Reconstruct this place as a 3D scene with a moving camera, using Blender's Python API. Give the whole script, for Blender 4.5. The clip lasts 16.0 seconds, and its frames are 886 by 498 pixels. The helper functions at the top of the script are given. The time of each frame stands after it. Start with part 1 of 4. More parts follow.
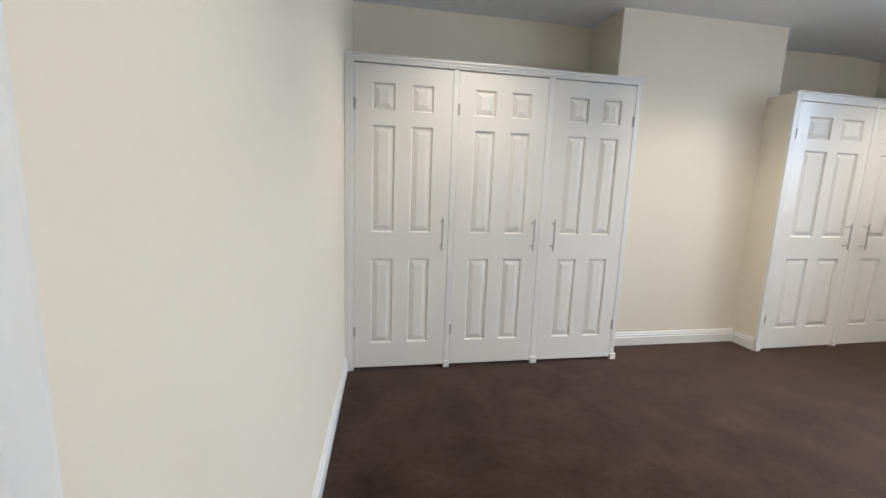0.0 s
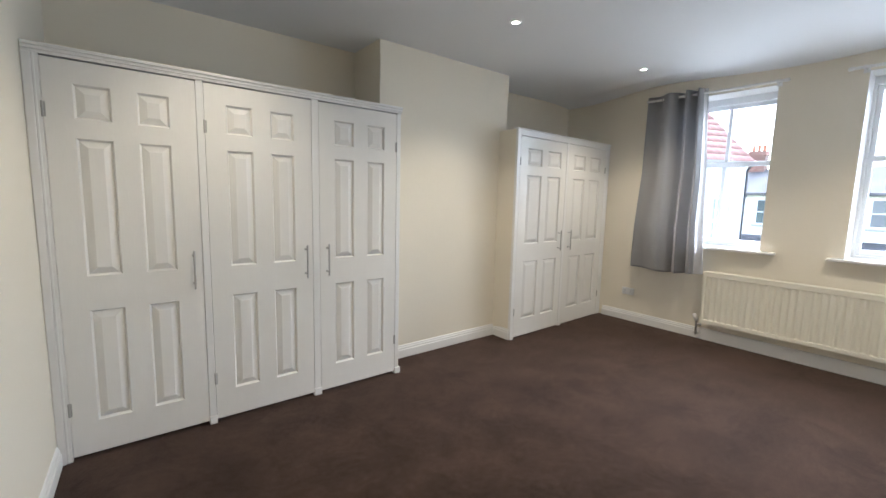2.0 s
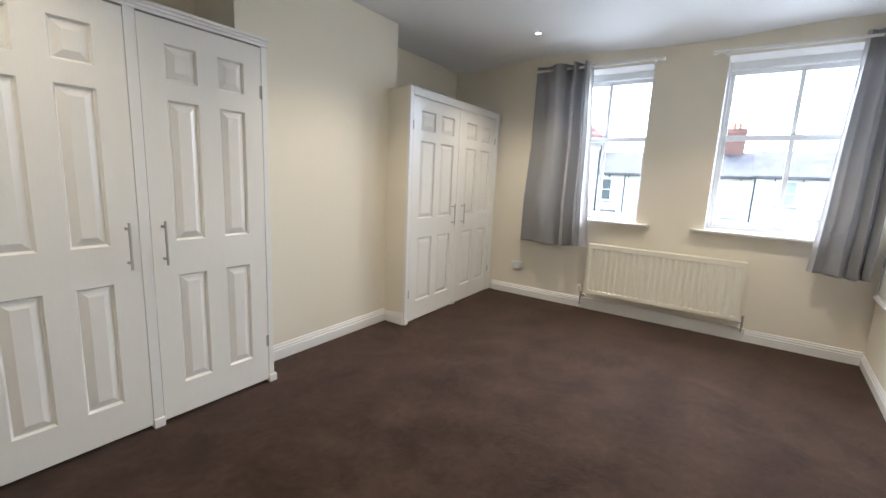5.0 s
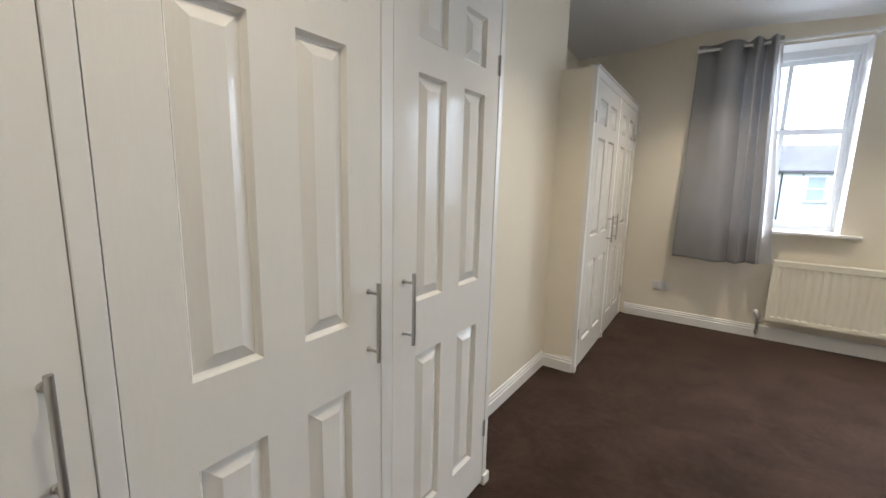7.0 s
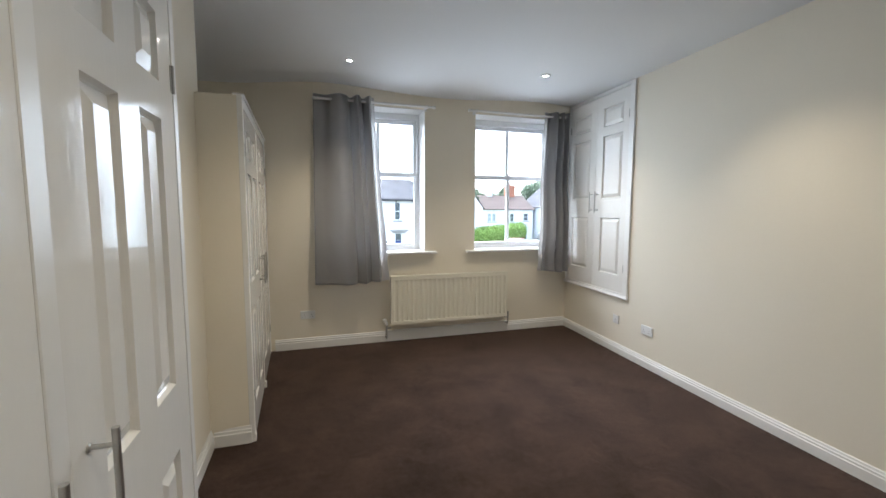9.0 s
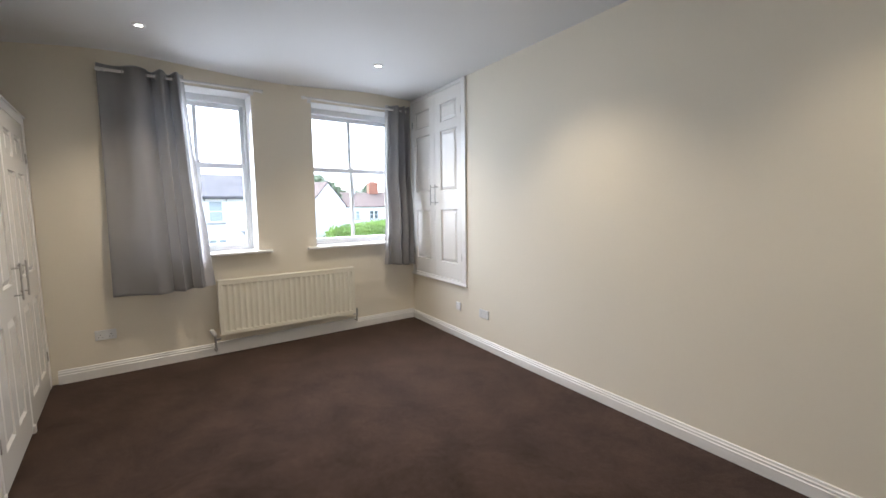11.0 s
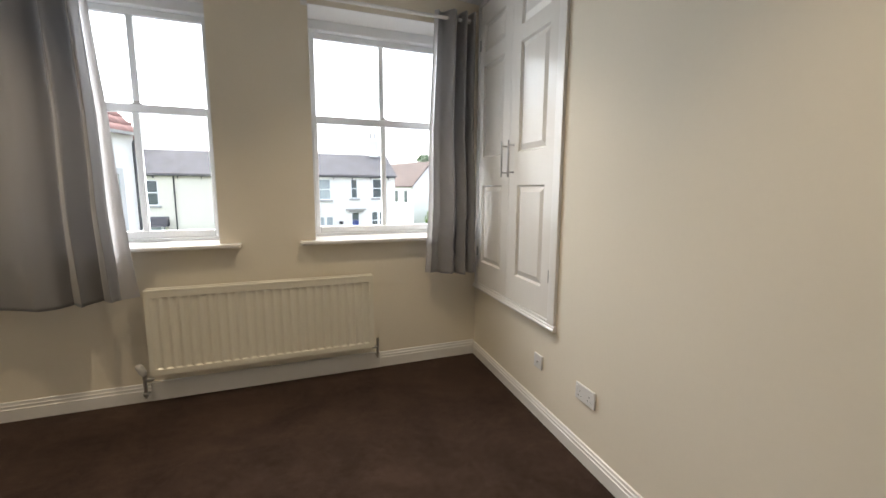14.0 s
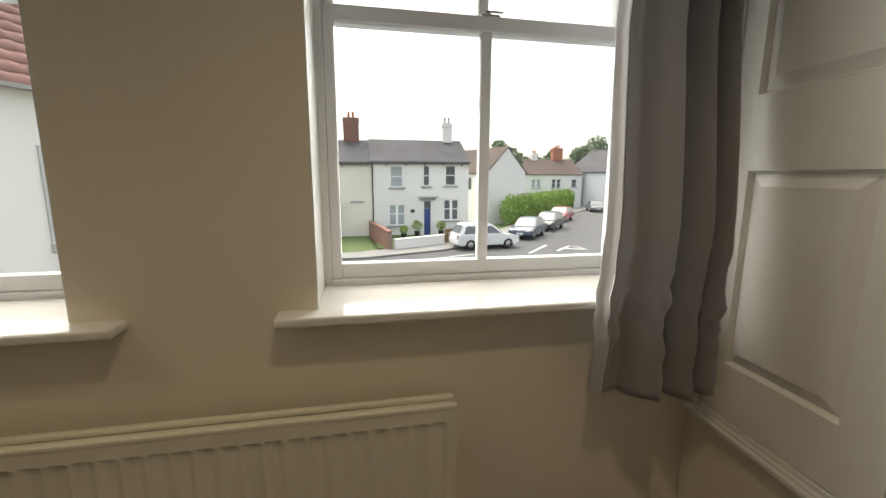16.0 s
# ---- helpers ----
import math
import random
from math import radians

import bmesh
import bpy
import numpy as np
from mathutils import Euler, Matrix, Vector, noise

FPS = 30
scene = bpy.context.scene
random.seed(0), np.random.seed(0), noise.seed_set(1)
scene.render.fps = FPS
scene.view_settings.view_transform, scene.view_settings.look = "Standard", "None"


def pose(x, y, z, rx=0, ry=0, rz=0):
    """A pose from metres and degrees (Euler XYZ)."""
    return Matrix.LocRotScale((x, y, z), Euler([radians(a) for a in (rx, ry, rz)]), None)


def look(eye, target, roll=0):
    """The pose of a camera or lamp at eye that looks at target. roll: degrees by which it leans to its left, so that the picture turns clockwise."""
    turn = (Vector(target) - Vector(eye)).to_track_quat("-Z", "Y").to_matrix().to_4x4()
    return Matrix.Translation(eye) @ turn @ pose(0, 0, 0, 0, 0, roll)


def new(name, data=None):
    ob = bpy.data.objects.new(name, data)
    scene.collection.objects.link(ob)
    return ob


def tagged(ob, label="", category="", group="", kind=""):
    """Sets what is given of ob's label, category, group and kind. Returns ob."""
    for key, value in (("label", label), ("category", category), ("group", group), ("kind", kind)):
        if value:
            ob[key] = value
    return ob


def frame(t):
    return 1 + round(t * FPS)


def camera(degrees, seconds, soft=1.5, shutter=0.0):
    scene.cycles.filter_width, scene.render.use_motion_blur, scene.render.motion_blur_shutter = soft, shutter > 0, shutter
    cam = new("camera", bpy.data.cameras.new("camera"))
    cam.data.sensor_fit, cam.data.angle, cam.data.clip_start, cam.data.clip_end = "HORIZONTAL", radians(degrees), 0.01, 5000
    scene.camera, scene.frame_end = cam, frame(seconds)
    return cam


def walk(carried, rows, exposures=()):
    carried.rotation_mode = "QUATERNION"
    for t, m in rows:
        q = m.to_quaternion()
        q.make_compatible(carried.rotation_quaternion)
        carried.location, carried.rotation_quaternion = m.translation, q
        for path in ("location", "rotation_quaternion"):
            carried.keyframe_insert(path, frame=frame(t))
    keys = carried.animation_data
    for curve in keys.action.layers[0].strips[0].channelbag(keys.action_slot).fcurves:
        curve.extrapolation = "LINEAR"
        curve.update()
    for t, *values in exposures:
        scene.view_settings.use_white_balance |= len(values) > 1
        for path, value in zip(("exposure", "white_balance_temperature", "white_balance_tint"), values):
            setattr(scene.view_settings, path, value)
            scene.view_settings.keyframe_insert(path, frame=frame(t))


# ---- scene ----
cam = camera(93.5, 16.0)
PATH = [
    (0, (-0.088, -0.007, 1.358), (0.278, 1.932, 1.034), 2.1),
    (0.5, (-0.043, 0.039, 1.41), (0.624, 1.902, 1.117), 2.5),
    (1, (0.008, 0.032, 1.407), (0.895, 1.806, 1.15), 2.2),
    (1.5, (0.043, 0.029, 1.415), (1.113, 1.702, 1.175), 1.8),
    (2, (0.084, 0.013, 1.449), (1.313, 1.573, 1.206), 1.4),
    (2.5, (0.123, 0.004, 1.436), (1.494, 1.441, 1.205), 1.0),
    (3, (0.15, -0.006, 1.437), (1.648, 1.299, 1.205), 1.0),
    (3.2, (0.166, 0.001, 1.404), (1.709, 1.256, 1.193), 0.9),
    (5.3, (0.342, 0.638, 1.38), (1.965, 1.751, 1.023), 2.9),
    (5.5, (0.333, 0.769, 1.361), (1.928, 1.919, 0.995), 2.9),
    (6, (0.29, 1.216, 1.384), (1.837, 2.433, 1.031), 2.6),
    (6.5, (0.306, 1.658, 1.389), (1.781, 2.97, 1.066), 1.9),
    (7, (0.294, 2.04, 1.393), (1.923, 3.152, 1.059), 1.4),
    (7.5, (0.385, 2.281, 1.402), (2.252, 2.922, 1.077), 0.3),
    (8, (0.467, 2.413, 1.434), (2.443, 2.545, 1.158), 0.1),
    (8.5, (0.473, 2.486, 1.462), (2.437, 2.185, 1.234), -0.1),
    (9, (0.457, 2.481, 1.471), (2.355, 1.88, 1.286), 0.2),
    (9.5, (0.435, 2.441, 1.477), (2.254, 1.626, 1.315), 0.0),
    (10, (0.444, 2.433, 1.473), (2.161, 1.419, 1.322), 0.0),
    (10.2, (0.425, 2.385, 1.455), (2.12, 1.334, 1.31), -0.2),
    (12.3, (0.691, 1.812, 1.4), (2.22, 0.562, 1.084), -0.5),
    (12.5, (0.808, 1.681, 1.375), (2.365, 0.47, 1.052), -0.3),
    (13, (1.131, 1.34, 1.362), (2.776, 0.25, 1.039), -0.4),
    (13.5, (1.506, 1.102, 1.372), (3.257, 0.185, 1.069), 0.4),
    (14, (1.944, 0.887, 1.37), (3.79, 0.171, 1.086), 0.3),
    (14.5, (2.422, 0.754, 1.366), (4.306, 0.156, 1.058), 0.5),
    (15, (2.874, 0.62, 1.374), (4.799, 0.21, 1.021), 1.8),
    (15.5, (3.346, 0.588, 1.393), (5.273, 0.175, 1.053), 0.8),
    (16, (3.811, 0.55, 1.38), (5.742, 0.158, 1.034), 0.3),
]
EXPOSURES = [(0.0, 3.66, 5450, 10), (1.5, 3.52, 5520, 9), (3.0, 3.42, 5600, 10), (5.5, 3.5, 5650, 10), (7.0, 3.31, 5700, 10), (8.0, 2.99, 5650, 8), (9.5, 3.03, 5720, 9), (10.2, 3.15, 5750, 12), (13.0, 3.0, 5800, 12), (13.5, 2.83, 5600, 8), (14.0, 2.65, 6500, 11), (14.5, 2.5, 6800, 12), (15.0, 2.35, 6950, 11), (15.5, 2.18, 6950, 9), (16.0, 1.73, 7250, 8)]
walk(cam, [(t, look(eye, target, roll)) for t, eye, target, roll in PATH], EXPOSURES)
SKY, SUN, SPOT, WINDOW = 0.15, 1.12, 8.3, 2.45


# ---- world, sun, lamps, exposure ----
world = bpy.data.worlds.new("world")
scene.world = world
world.use_nodes = True
wn, wl = world.node_tree.nodes, world.node_tree.links
sky = wn.new("ShaderNodeTexSky")
sky.sky_type, sky.sun_disc = "NISHITA", False
sky.sun_elevation, sky.sun_rotation = radians(63), radians(70)
sky.air_density, sky.dust_density, sky.ozone_density = 1.0, 4.0, 1.0
cloud = wn.new("ShaderNodeHueSaturation")
cloud.inputs["Saturation"].default_value = 0.45
wl.new(sky.outputs[0], cloud.inputs["Color"])
wl.new(cloud.outputs[0], wn["Background"].inputs[0])
wn["Background"].inputs[1].default_value = SKY

sun = new("sun", bpy.data.lights.new("sun", "SUN"))
sun.data.energy, sun.data.angle, sun.data.color = SUN, radians(75), (1.0, 0.99, 0.98)
sun.matrix_world = look((27, 8, 46), (5, 0, 0))

LAMPS = [(2.44, 2.22), (4.16, 2.14), (4.0, 0.36), (2.285, 0.35), (0.62, 2.25), (0.6, 0.36)]
CEIL = 2.725
for lx, ly in LAMPS:
    spot = new("downlight_beam", bpy.data.lights.new("downlight_beam", "SPOT"))
    spot.data.energy, spot.data.color = SPOT * (0.68 if lx < 1 else 1.0), (1.0, 0.80, 0.54)
    spot.data.spot_size, spot.data.spot_blend, spot.data.shadow_soft_size = radians(112), 1.0, 0.03
    spot.matrix_world = look((lx, ly, CEIL - 0.02), (lx, ly + 0.001, 0))

# area lamps added in the two window openings to boost the skylight indoors
for wy, wide in ((1.73, 0.84), (0.1155, 1.0)):
    day = new("daylight_fill", bpy.data.lights.new("daylight_fill", "AREA"))
    day.data.shape, day.data.size, day.data.size_y = "RECTANGLE", wide, 1.36
    day.data.energy, day.data.color = WINDOW, (0.91, 0.968, 1.0)
    day.data.spread = radians(132)
    day.matrix_world = look((5.205, wy, 1.76), (4.0, wy, 1.48))


# ---- materials ----
def nodes_of(name):
    m = bpy.data.materials.new(name)
    m.use_nodes = True
    return m, m.node_tree.nodes, m.node_tree.links, m.node_tree.nodes["Principled BSDF"]


def surface(name, color, rough=0.5, metal=0.0, vary=0.06, scale=3.0, fine=60.0, bump=0.1, depth=0.002, stretch=(1, 1, 1), coat=0.0, rand=0.0, tint=None):
    """Base colour broken up by a broad and a fine noise, with a fine relief."""
    m, n, l, b = nodes_of(name)
    tc = n.new("ShaderNodeTexCoord")
    mp = n.new("ShaderNodeMapping")
    mp.inputs["Scale"].default_value = stretch
    l.new(tc.outputs["Object"], mp.inputs[0])
    big, small = n.new("ShaderNodeTexNoise"), n.new("ShaderNodeTexNoise")
    big.inputs["Scale"].default_value, small.inputs["Scale"].default_value = scale, fine
    big.inputs["Detail"].default_value, small.inputs["Detail"].default_value = 5, 3
    l.new(mp.outputs[0], big.inputs[0])
    l.new(mp.outputs[0], small.inputs[0])
    mixn = n.new("ShaderNodeMath")
    mixn.operation = "MULTIPLY_ADD"
    mixn.inputs[1].default_value = 0.45
    l.new(small.outputs[0], mixn.inputs[0])
    l.new(big.outputs[0], mixn.inputs[2])
    ramp = n.new("ShaderNodeMapRange")
    ramp.inputs[1].default_value, ramp.inputs[2].default_value = 0.4, 1.05
    l.new(mixn.outputs[0], ramp.inputs[0])
    mix = n.new("ShaderNodeMix")
    mix.data_type = "RGBA"
    other = tint or color
    mix.inputs[6].default_value = (*[c * (1 - vary) for c in other], 1)
    mix.inputs[7].default_value = (*[min(1, c * (1 + vary)) for c in color], 1)
    l.new(ramp.outputs[0], mix.inputs[0])
    out = mix.outputs[2]
    if rand:
        oi = n.new("ShaderNodeObjectInfo")
        mr = n.new("ShaderNodeMapRange")
        mr.inputs[3].default_value, mr.inputs[4].default_value = 1 - rand, 1 + rand
        l.new(oi.outputs["Random"], mr.inputs[0])
        hs = n.new("ShaderNodeHueSaturation")
        l.new(mr.outputs[0], hs.inputs["Value"])
        l.new(out, hs.inputs["Color"])
        out = hs.outputs[0]
    l.new(out, b.inputs["Base Color"])
    rr = n.new("ShaderNodeMapRange")
    rr.inputs[3].default_value, rr.inputs[4].default_value = rough * 0.85, min(1, rough * 1.15)
    l.new(big.outputs[0], rr.inputs[0])
    l.new(rr.outputs[0], b.inputs["Roughness"])
    b.inputs["Metallic"].default_value = metal
    b.inputs["Coat Weight"].default_value = coat
    b.inputs["Coat Roughness"].default_value = 0.12
    if bump:
        bp = n.new("ShaderNodeBump")
        bp.inputs["Strength"].default_value, bp.inputs["Distance"].default_value = bump, depth
        l.new(small.outputs[0], bp.inputs["Height"])
        l.new(bp.outputs[0], b.inputs["Normal"])
    return m


def glow(name, color, strength):
    m, n, l, b = nodes_of(name)
    b.inputs["Base Color"].default_value = (0.8, 0.8, 0.8, 1)
    b.inputs["Emission Color"].default_value, b.inputs["Emission Strength"].default_value = (*color, 1), strength
    return m


def clear_glass(name, gloss=0.05):
    m, n, l, b = nodes_of(name)
    n.remove(b)
    tr, gl, mx, lw = n.new("ShaderNodeBsdfTransparent"), n.new("ShaderNodeBsdfGlossy"), n.new("ShaderNodeMixShader"), n.new("ShaderNodeFresnel")
    tr.inputs[0].default_value = (0.97, 0.98, 0.98, 1)
    gl.inputs["Roughness"].default_value = 0.02
    lw.inputs[0].default_value = 1.3
    l.new(lw.outputs[0], mx.inputs[0])
    l.new(tr.outputs[0], mx.inputs[1])
    l.new(gl.outputs[0], mx.inputs[2])
    l.new(mx.outputs[0], n["Material Output"].inputs[0])
    return m


def carpet_material():
    m, n, l, b = nodes_of("brown_carpet")
    tc = n.new("ShaderNodeTexCoord")
    marks, pile, tuft = n.new("ShaderNodeTexNoise"), n.new("ShaderNodeTexNoise"), n.new("ShaderNodeTexVoronoi")
    for node, scale, detail in ((marks, 3.4, 7), (pile, 24, 6)):
        node.inputs["Scale"].default_value, node.inputs["Detail"].default_value = scale, detail
        l.new(tc.outputs["Object"], node.inputs[0])
    marks.inputs["Distortion"].default_value = 0.45
    tuft.inputs["Scale"].default_value = 240
    l.new(tc.outputs["Object"], tuft.inputs[0])
    add = n.new("ShaderNodeMath")
    add.operation = "MULTIPLY_ADD"
    add.inputs[1].default_value = 0.5
    l.new(pile.outputs[0], add.inputs[0])
    l.new(marks.outputs[0], add.inputs[2])
    ramp = n.new("ShaderNodeValToRGB")
    ramp.color_ramp.elements[0].position, ramp.color_ramp.elements[1].position = 0.48, 0.99
    ramp.color_ramp.elements[0].color = (0.0125, 0.0068, 0.0046, 1)
    ramp.color_ramp.elements[1].color = (0.047, 0.0285, 0.0208, 1)
    l.new(add.outputs[0], ramp.inputs[0])
    scuff = n.new("ShaderNodeTexNoise")
    scuff.inputs["Scale"].default_value, scuff.inputs["Detail"].default_value, scuff.inputs["Distortion"].default_value = 5.5, 3, 1.5
    l.new(tc.outputs["Object"], scuff.inputs[0])
    worn = n.new("ShaderNodeMapRange")
    worn.inputs[1].default_value, worn.inputs[2].default_value = 0.68, 0.75
    worn.inputs[3].default_value, worn.inputs[4].default_value = 1.0, 0.66
    l.new(scuff.outputs[0], worn.inputs[0])
    mark = n.new("ShaderNodeHueSaturation")
    l.new(worn.outputs[0], mark.inputs["Value"])
    l.new(ramp.outputs[0], mark.inputs["Color"])
    l.new(mark.outputs[0], b.inputs["Base Color"])
    b.inputs["Roughness"].default_value = 1.0
    b.inputs["Specular IOR Level"].default_value = 0.1
    b.inputs["Sheen Weight"].default_value = 0.55
    b.inputs["Sheen Roughness"].default_value = 0.42
    b.inputs["Sheen Tint"].default_value = (0.5, 0.37, 0.32, 1)
    mix = n.new("ShaderNodeMath")
    mix.operation = "MULTIPLY_ADD"
    mix.inputs[1].default_value = 0.35
    l.new(tuft.outputs[0], mix.inputs[0])
    l.new(add.outputs[0], mix.inputs[2])
    bp = n.new("ShaderNodeBump")
    bp.inputs["Strength"].default_value, bp.inputs["Distance"].default_value = 0.4, 0.01
    l.new(mix.outputs[0], bp.inputs["Height"])
    l.new(bp.outputs[0], b.inputs["Normal"])
    return m


def coursed(name, color, joint, length, height, mortar=0.06, rough=0.8, axis="xz", vary=0.25):
    """Courses of slates, tiles or bricks too far off to be told apart singly."""
    m, n, l, b = nodes_of(name)
    tc = n.new("ShaderNodeTexCoord")
    sep, com = n.new("ShaderNodeSeparateXYZ"), n.new("ShaderNodeCombineXYZ")
    l.new(tc.outputs["Object"], sep.inputs[0])
    l.new(sep.outputs[axis[0].upper()], com.inputs[0])
    l.new(sep.outputs[axis[1].upper()], com.inputs[1])
    br = n.new("ShaderNodeTexBrick")
    br.inputs["Scale"].default_value = 1.0
    br.inputs["Brick Width"].default_value, br.inputs["Row Height"].default_value = length, height
    br.inputs["Mortar Size"].default_value = mortar * height
    br.inputs["Color1"].default_value = (*[c * (1 - vary) for c in color], 1)
    br.inputs["Color2"].default_value = (*[c * (1 + vary) for c in color], 1)
    br.inputs["Mortar"].default_value = (*joint, 1)
    l.new(com.outputs[0], br.inputs[0])
    nz, hs, mr = n.new("ShaderNodeTexNoise"), n.new("ShaderNodeHueSaturation"), n.new("ShaderNodeMapRange")
    nz.inputs["Scale"].default_value = 1.3
    nz.inputs["Detail"].default_value = 6
    l.new(tc.outputs["Object"], nz.inputs[0])
    mr.inputs[3].default_value, mr.inputs[4].default_value = 0.6, 1.2
    l.new(nz.outputs[0], mr.inputs[0])
    l.new(mr.outputs[0], hs.inputs["Value"])
    l.new(br.outputs[0], hs.inputs["Color"])
    l.new(hs.outputs[0], b.inputs["Base Color"])
    b.inputs["Roughness"].default_value = rough
    b.inputs["Specular IOR Level"].default_value = 0.15
    bp = n.new("ShaderNodeBump")
    bp.inputs["Strength"].default_value, bp.inputs["Distance"].default_value = 0.6, 0.02
    l.new(br.outputs[1], bp.inputs["Height"])
    bp.invert = True
    l.new(bp.outputs[0], b.inputs["Normal"])
    return m


WALL = surface("cream_wall_paint", (0.80, 0.742, 0.625), 0.75, vary=0.02, scale=1.2, fine=45, bump=0.12, depth=0.003)
CEILING = surface("white_ceiling_paint", (0.75, 0.75, 0.755), 0.8, vary=0.02, scale=1.0, fine=40, bump=0.12, depth=0.003)
GLOSS = surface("white_gloss_paint", (0.80, 0.783, 0.75), 0.085, vary=0.015, scale=2, fine=9, bump=0.48, depth=0.0006, stretch=(11, 11, 2.6))
GLOSS.node_tree.nodes["Principled BSDF"].inputs["Specular IOR Level"].default_value = 0.2
GLOSS.node_tree.nodes["Principled BSDF"].inputs["IOR"].default_value = 1.38
TRIM = surface("white_trim_paint", (0.80, 0.79, 0.77), 0.3, vary=0.02, scale=3, fine=25, bump=0.05)
SASH = surface("white_sash_paint", (0.80, 0.81, 0.82), 0.3, vary=0.02, scale=4, fine=30, bump=0.04)
CARPET = carpet_material()
STEEL = surface("brushed_steel", (0.50, 0.49, 0.475), 0.36, metal=1.0, vary=0.05, scale=20, fine=200, bump=0.04, stretch=(1, 1, 0.1))
BRASS = surface("dull_brass", (0.42, 0.33, 0.2), 0.4, metal=1.0, vary=0.1)
RADIATOR = surface("radiator_enamel", (0.78, 0.745, 0.635), 0.3, vary=0.015, scale=2, fine=30, bump=0.03)
HINGE = surface("grey_painted_hinge", (0.40, 0.39, 0.37), 0.4, vary=0.1, bump=0.03)
PLASTIC = surface("white_plastic", (0.78, 0.78, 0.77), 0.35, vary=0.01, bump=0.02)
# near-black that paints the shade inside gaps and holes
DARK = surface("painted_shade", (0.02, 0.02, 0.02), 0.9, vary=0.1, bump=0)
CURTAIN = surface("grey_curtain_cloth", (0.30, 0.297, 0.304), 0.42, vary=0.06, scale=3, fine=300, bump=0.25, depth=0.001)
CURTAIN.node_tree.nodes["Principled BSDF"].inputs["Sheen Weight"].default_value = 0.5


def let_light_through(m, share, color):
    """Thin cloth: part of the light comes through it."""
    n, l = m.node_tree.nodes, m.node_tree.links
    tr, mx = n.new("ShaderNodeBsdfTranslucent"), n.new("ShaderNodeMixShader")
    tr.inputs[0].default_value = (*color, 1)
    mx.inputs[0].default_value = share
    l.new(n["Principled BSDF"].outputs[0], mx.inputs[1])
    l.new(tr.outputs[0], mx.inputs[2])
    l.new(mx.outputs[0], n["Material Output"].inputs[0])


let_light_through(CURTAIN, 0.22, (0.5, 0.49, 0.49))
LINING = surface("pale_curtain_lining", (0.5, 0.49, 0.49), 0.7, vary=0.05, scale=4, fine=200, bump=0.15, depth=0.001)
let_light_through(LINING, 0.3, (0.75, 0.73, 0.72))
GLASS = clear_glass("window_glass")
BULB = glow("lamp_glow", (1.0, 0.9, 0.75), 14.0)

RENDER = surface("white_render", (0.76, 0.75, 0.73), 0.9, vary=0.05, scale=0.5, fine=14, bump=0.3, depth=0.01)
CREAMR = surface("cream_render", (0.72, 0.69, 0.61), 0.9, vary=0.06, scale=0.5, fine=14, bump=0.3, depth=0.01)
STONE = surface("grey_stone", (0.34, 0.34, 0.335), 0.85, vary=0.1, scale=2, fine=25, bump=0.3, depth=0.01)
PALESTONE = surface("painted_stone", (0.47, 0.475, 0.475), 0.85, vary=0.1, scale=2, fine=25, bump=0.3, depth=0.01)
SLATE = coursed("grey_slate", (0.085, 0.084, 0.092), (0.05, 0.05, 0.054), 0.5, 0.28, axis="yz")
BROWNTILE = coursed("brown_roof_tile", (0.12, 0.092, 0.082), (0.06, 0.05, 0.045), 0.4, 0.3, axis="xz")
REDTILE = surface("red_pantile", (0.25, 0.135, 0.118), 0.85, vary=0.2, scale=1.5, fine=20, bump=0.3, depth=0.01, rand=0.12)
REDBRICK = coursed("red_brick", (0.27, 0.13, 0.10), (0.3, 0.25, 0.22), 0.225, 0.075, mortar=0.12, axis="xz")
REDBRICKY = coursed("red_brick_side", (0.27, 0.13, 0.10), (0.3, 0.25, 0.22), 0.225, 0.075, mortar=0.12, axis="yz")
ORANGE = surface("orange_clay", (0.38, 0.16, 0.1), 0.8, vary=0.15)
PANE = surface("dark_window_pane", (0.10, 0.115, 0.125), 0.08, vary=0.25, scale=0.8, bump=0, coat=0.4)
PALEPANE = surface("curtained_pane", (0.36, 0.40, 0.42), 0.1, vary=0.25, scale=1.1, bump=0, coat=0.4)
BLUEDOOR = surface("blue_door_paint", (0.035, 0.06, 0.22), 0.35, vary=0.1)
BLACKGUT = surface("black_gutter", (0.03, 0.03, 0.035), 0.5, vary=0.1)
ASPHALT = surface("asphalt", (0.075, 0.075, 0.078), 0.95, vary=0.12, scale=0.25, fine=30, bump=0.3, depth=0.01)
PAVING = surface("paving", (0.19, 0.187, 0.18), 0.95, vary=0.1, scale=0.5, fine=20, bump=0.3, depth=0.01)
GRASS = surface("rough_grass", (0.065, 0.10, 0.03), 0.95, vary=0.35, scale=0.4, fine=12, bump=0.6, depth=0.04)
LEAF = surface("hedge_leaves", (0.19, 0.30, 0.06), 0.8, vary=0.35, scale=1.2, fine=8, bump=0)
TREELEAF = surface("tree_leaves", (0.17, 0.215, 0.14), 0.85, vary=0.4, scale=0.6, fine=6, bump=0)
BARK = surface("bark", (0.09, 0.07, 0.05), 0.95, vary=0.3, fine=20, bump=0.5, depth=0.02)
LINE = surface("road_marking", (0.62, 0.62, 0.6), 0.8, vary=0.15, scale=4)
TIMBER = surface("brown_timber", (0.16, 0.09, 0.05), 0.8, vary=0.25, stretch=(1, 1, 0.2))
RUBBER = surface("tyre_rubber", (0.02, 0.02, 0.02), 0.8, vary=0.1)


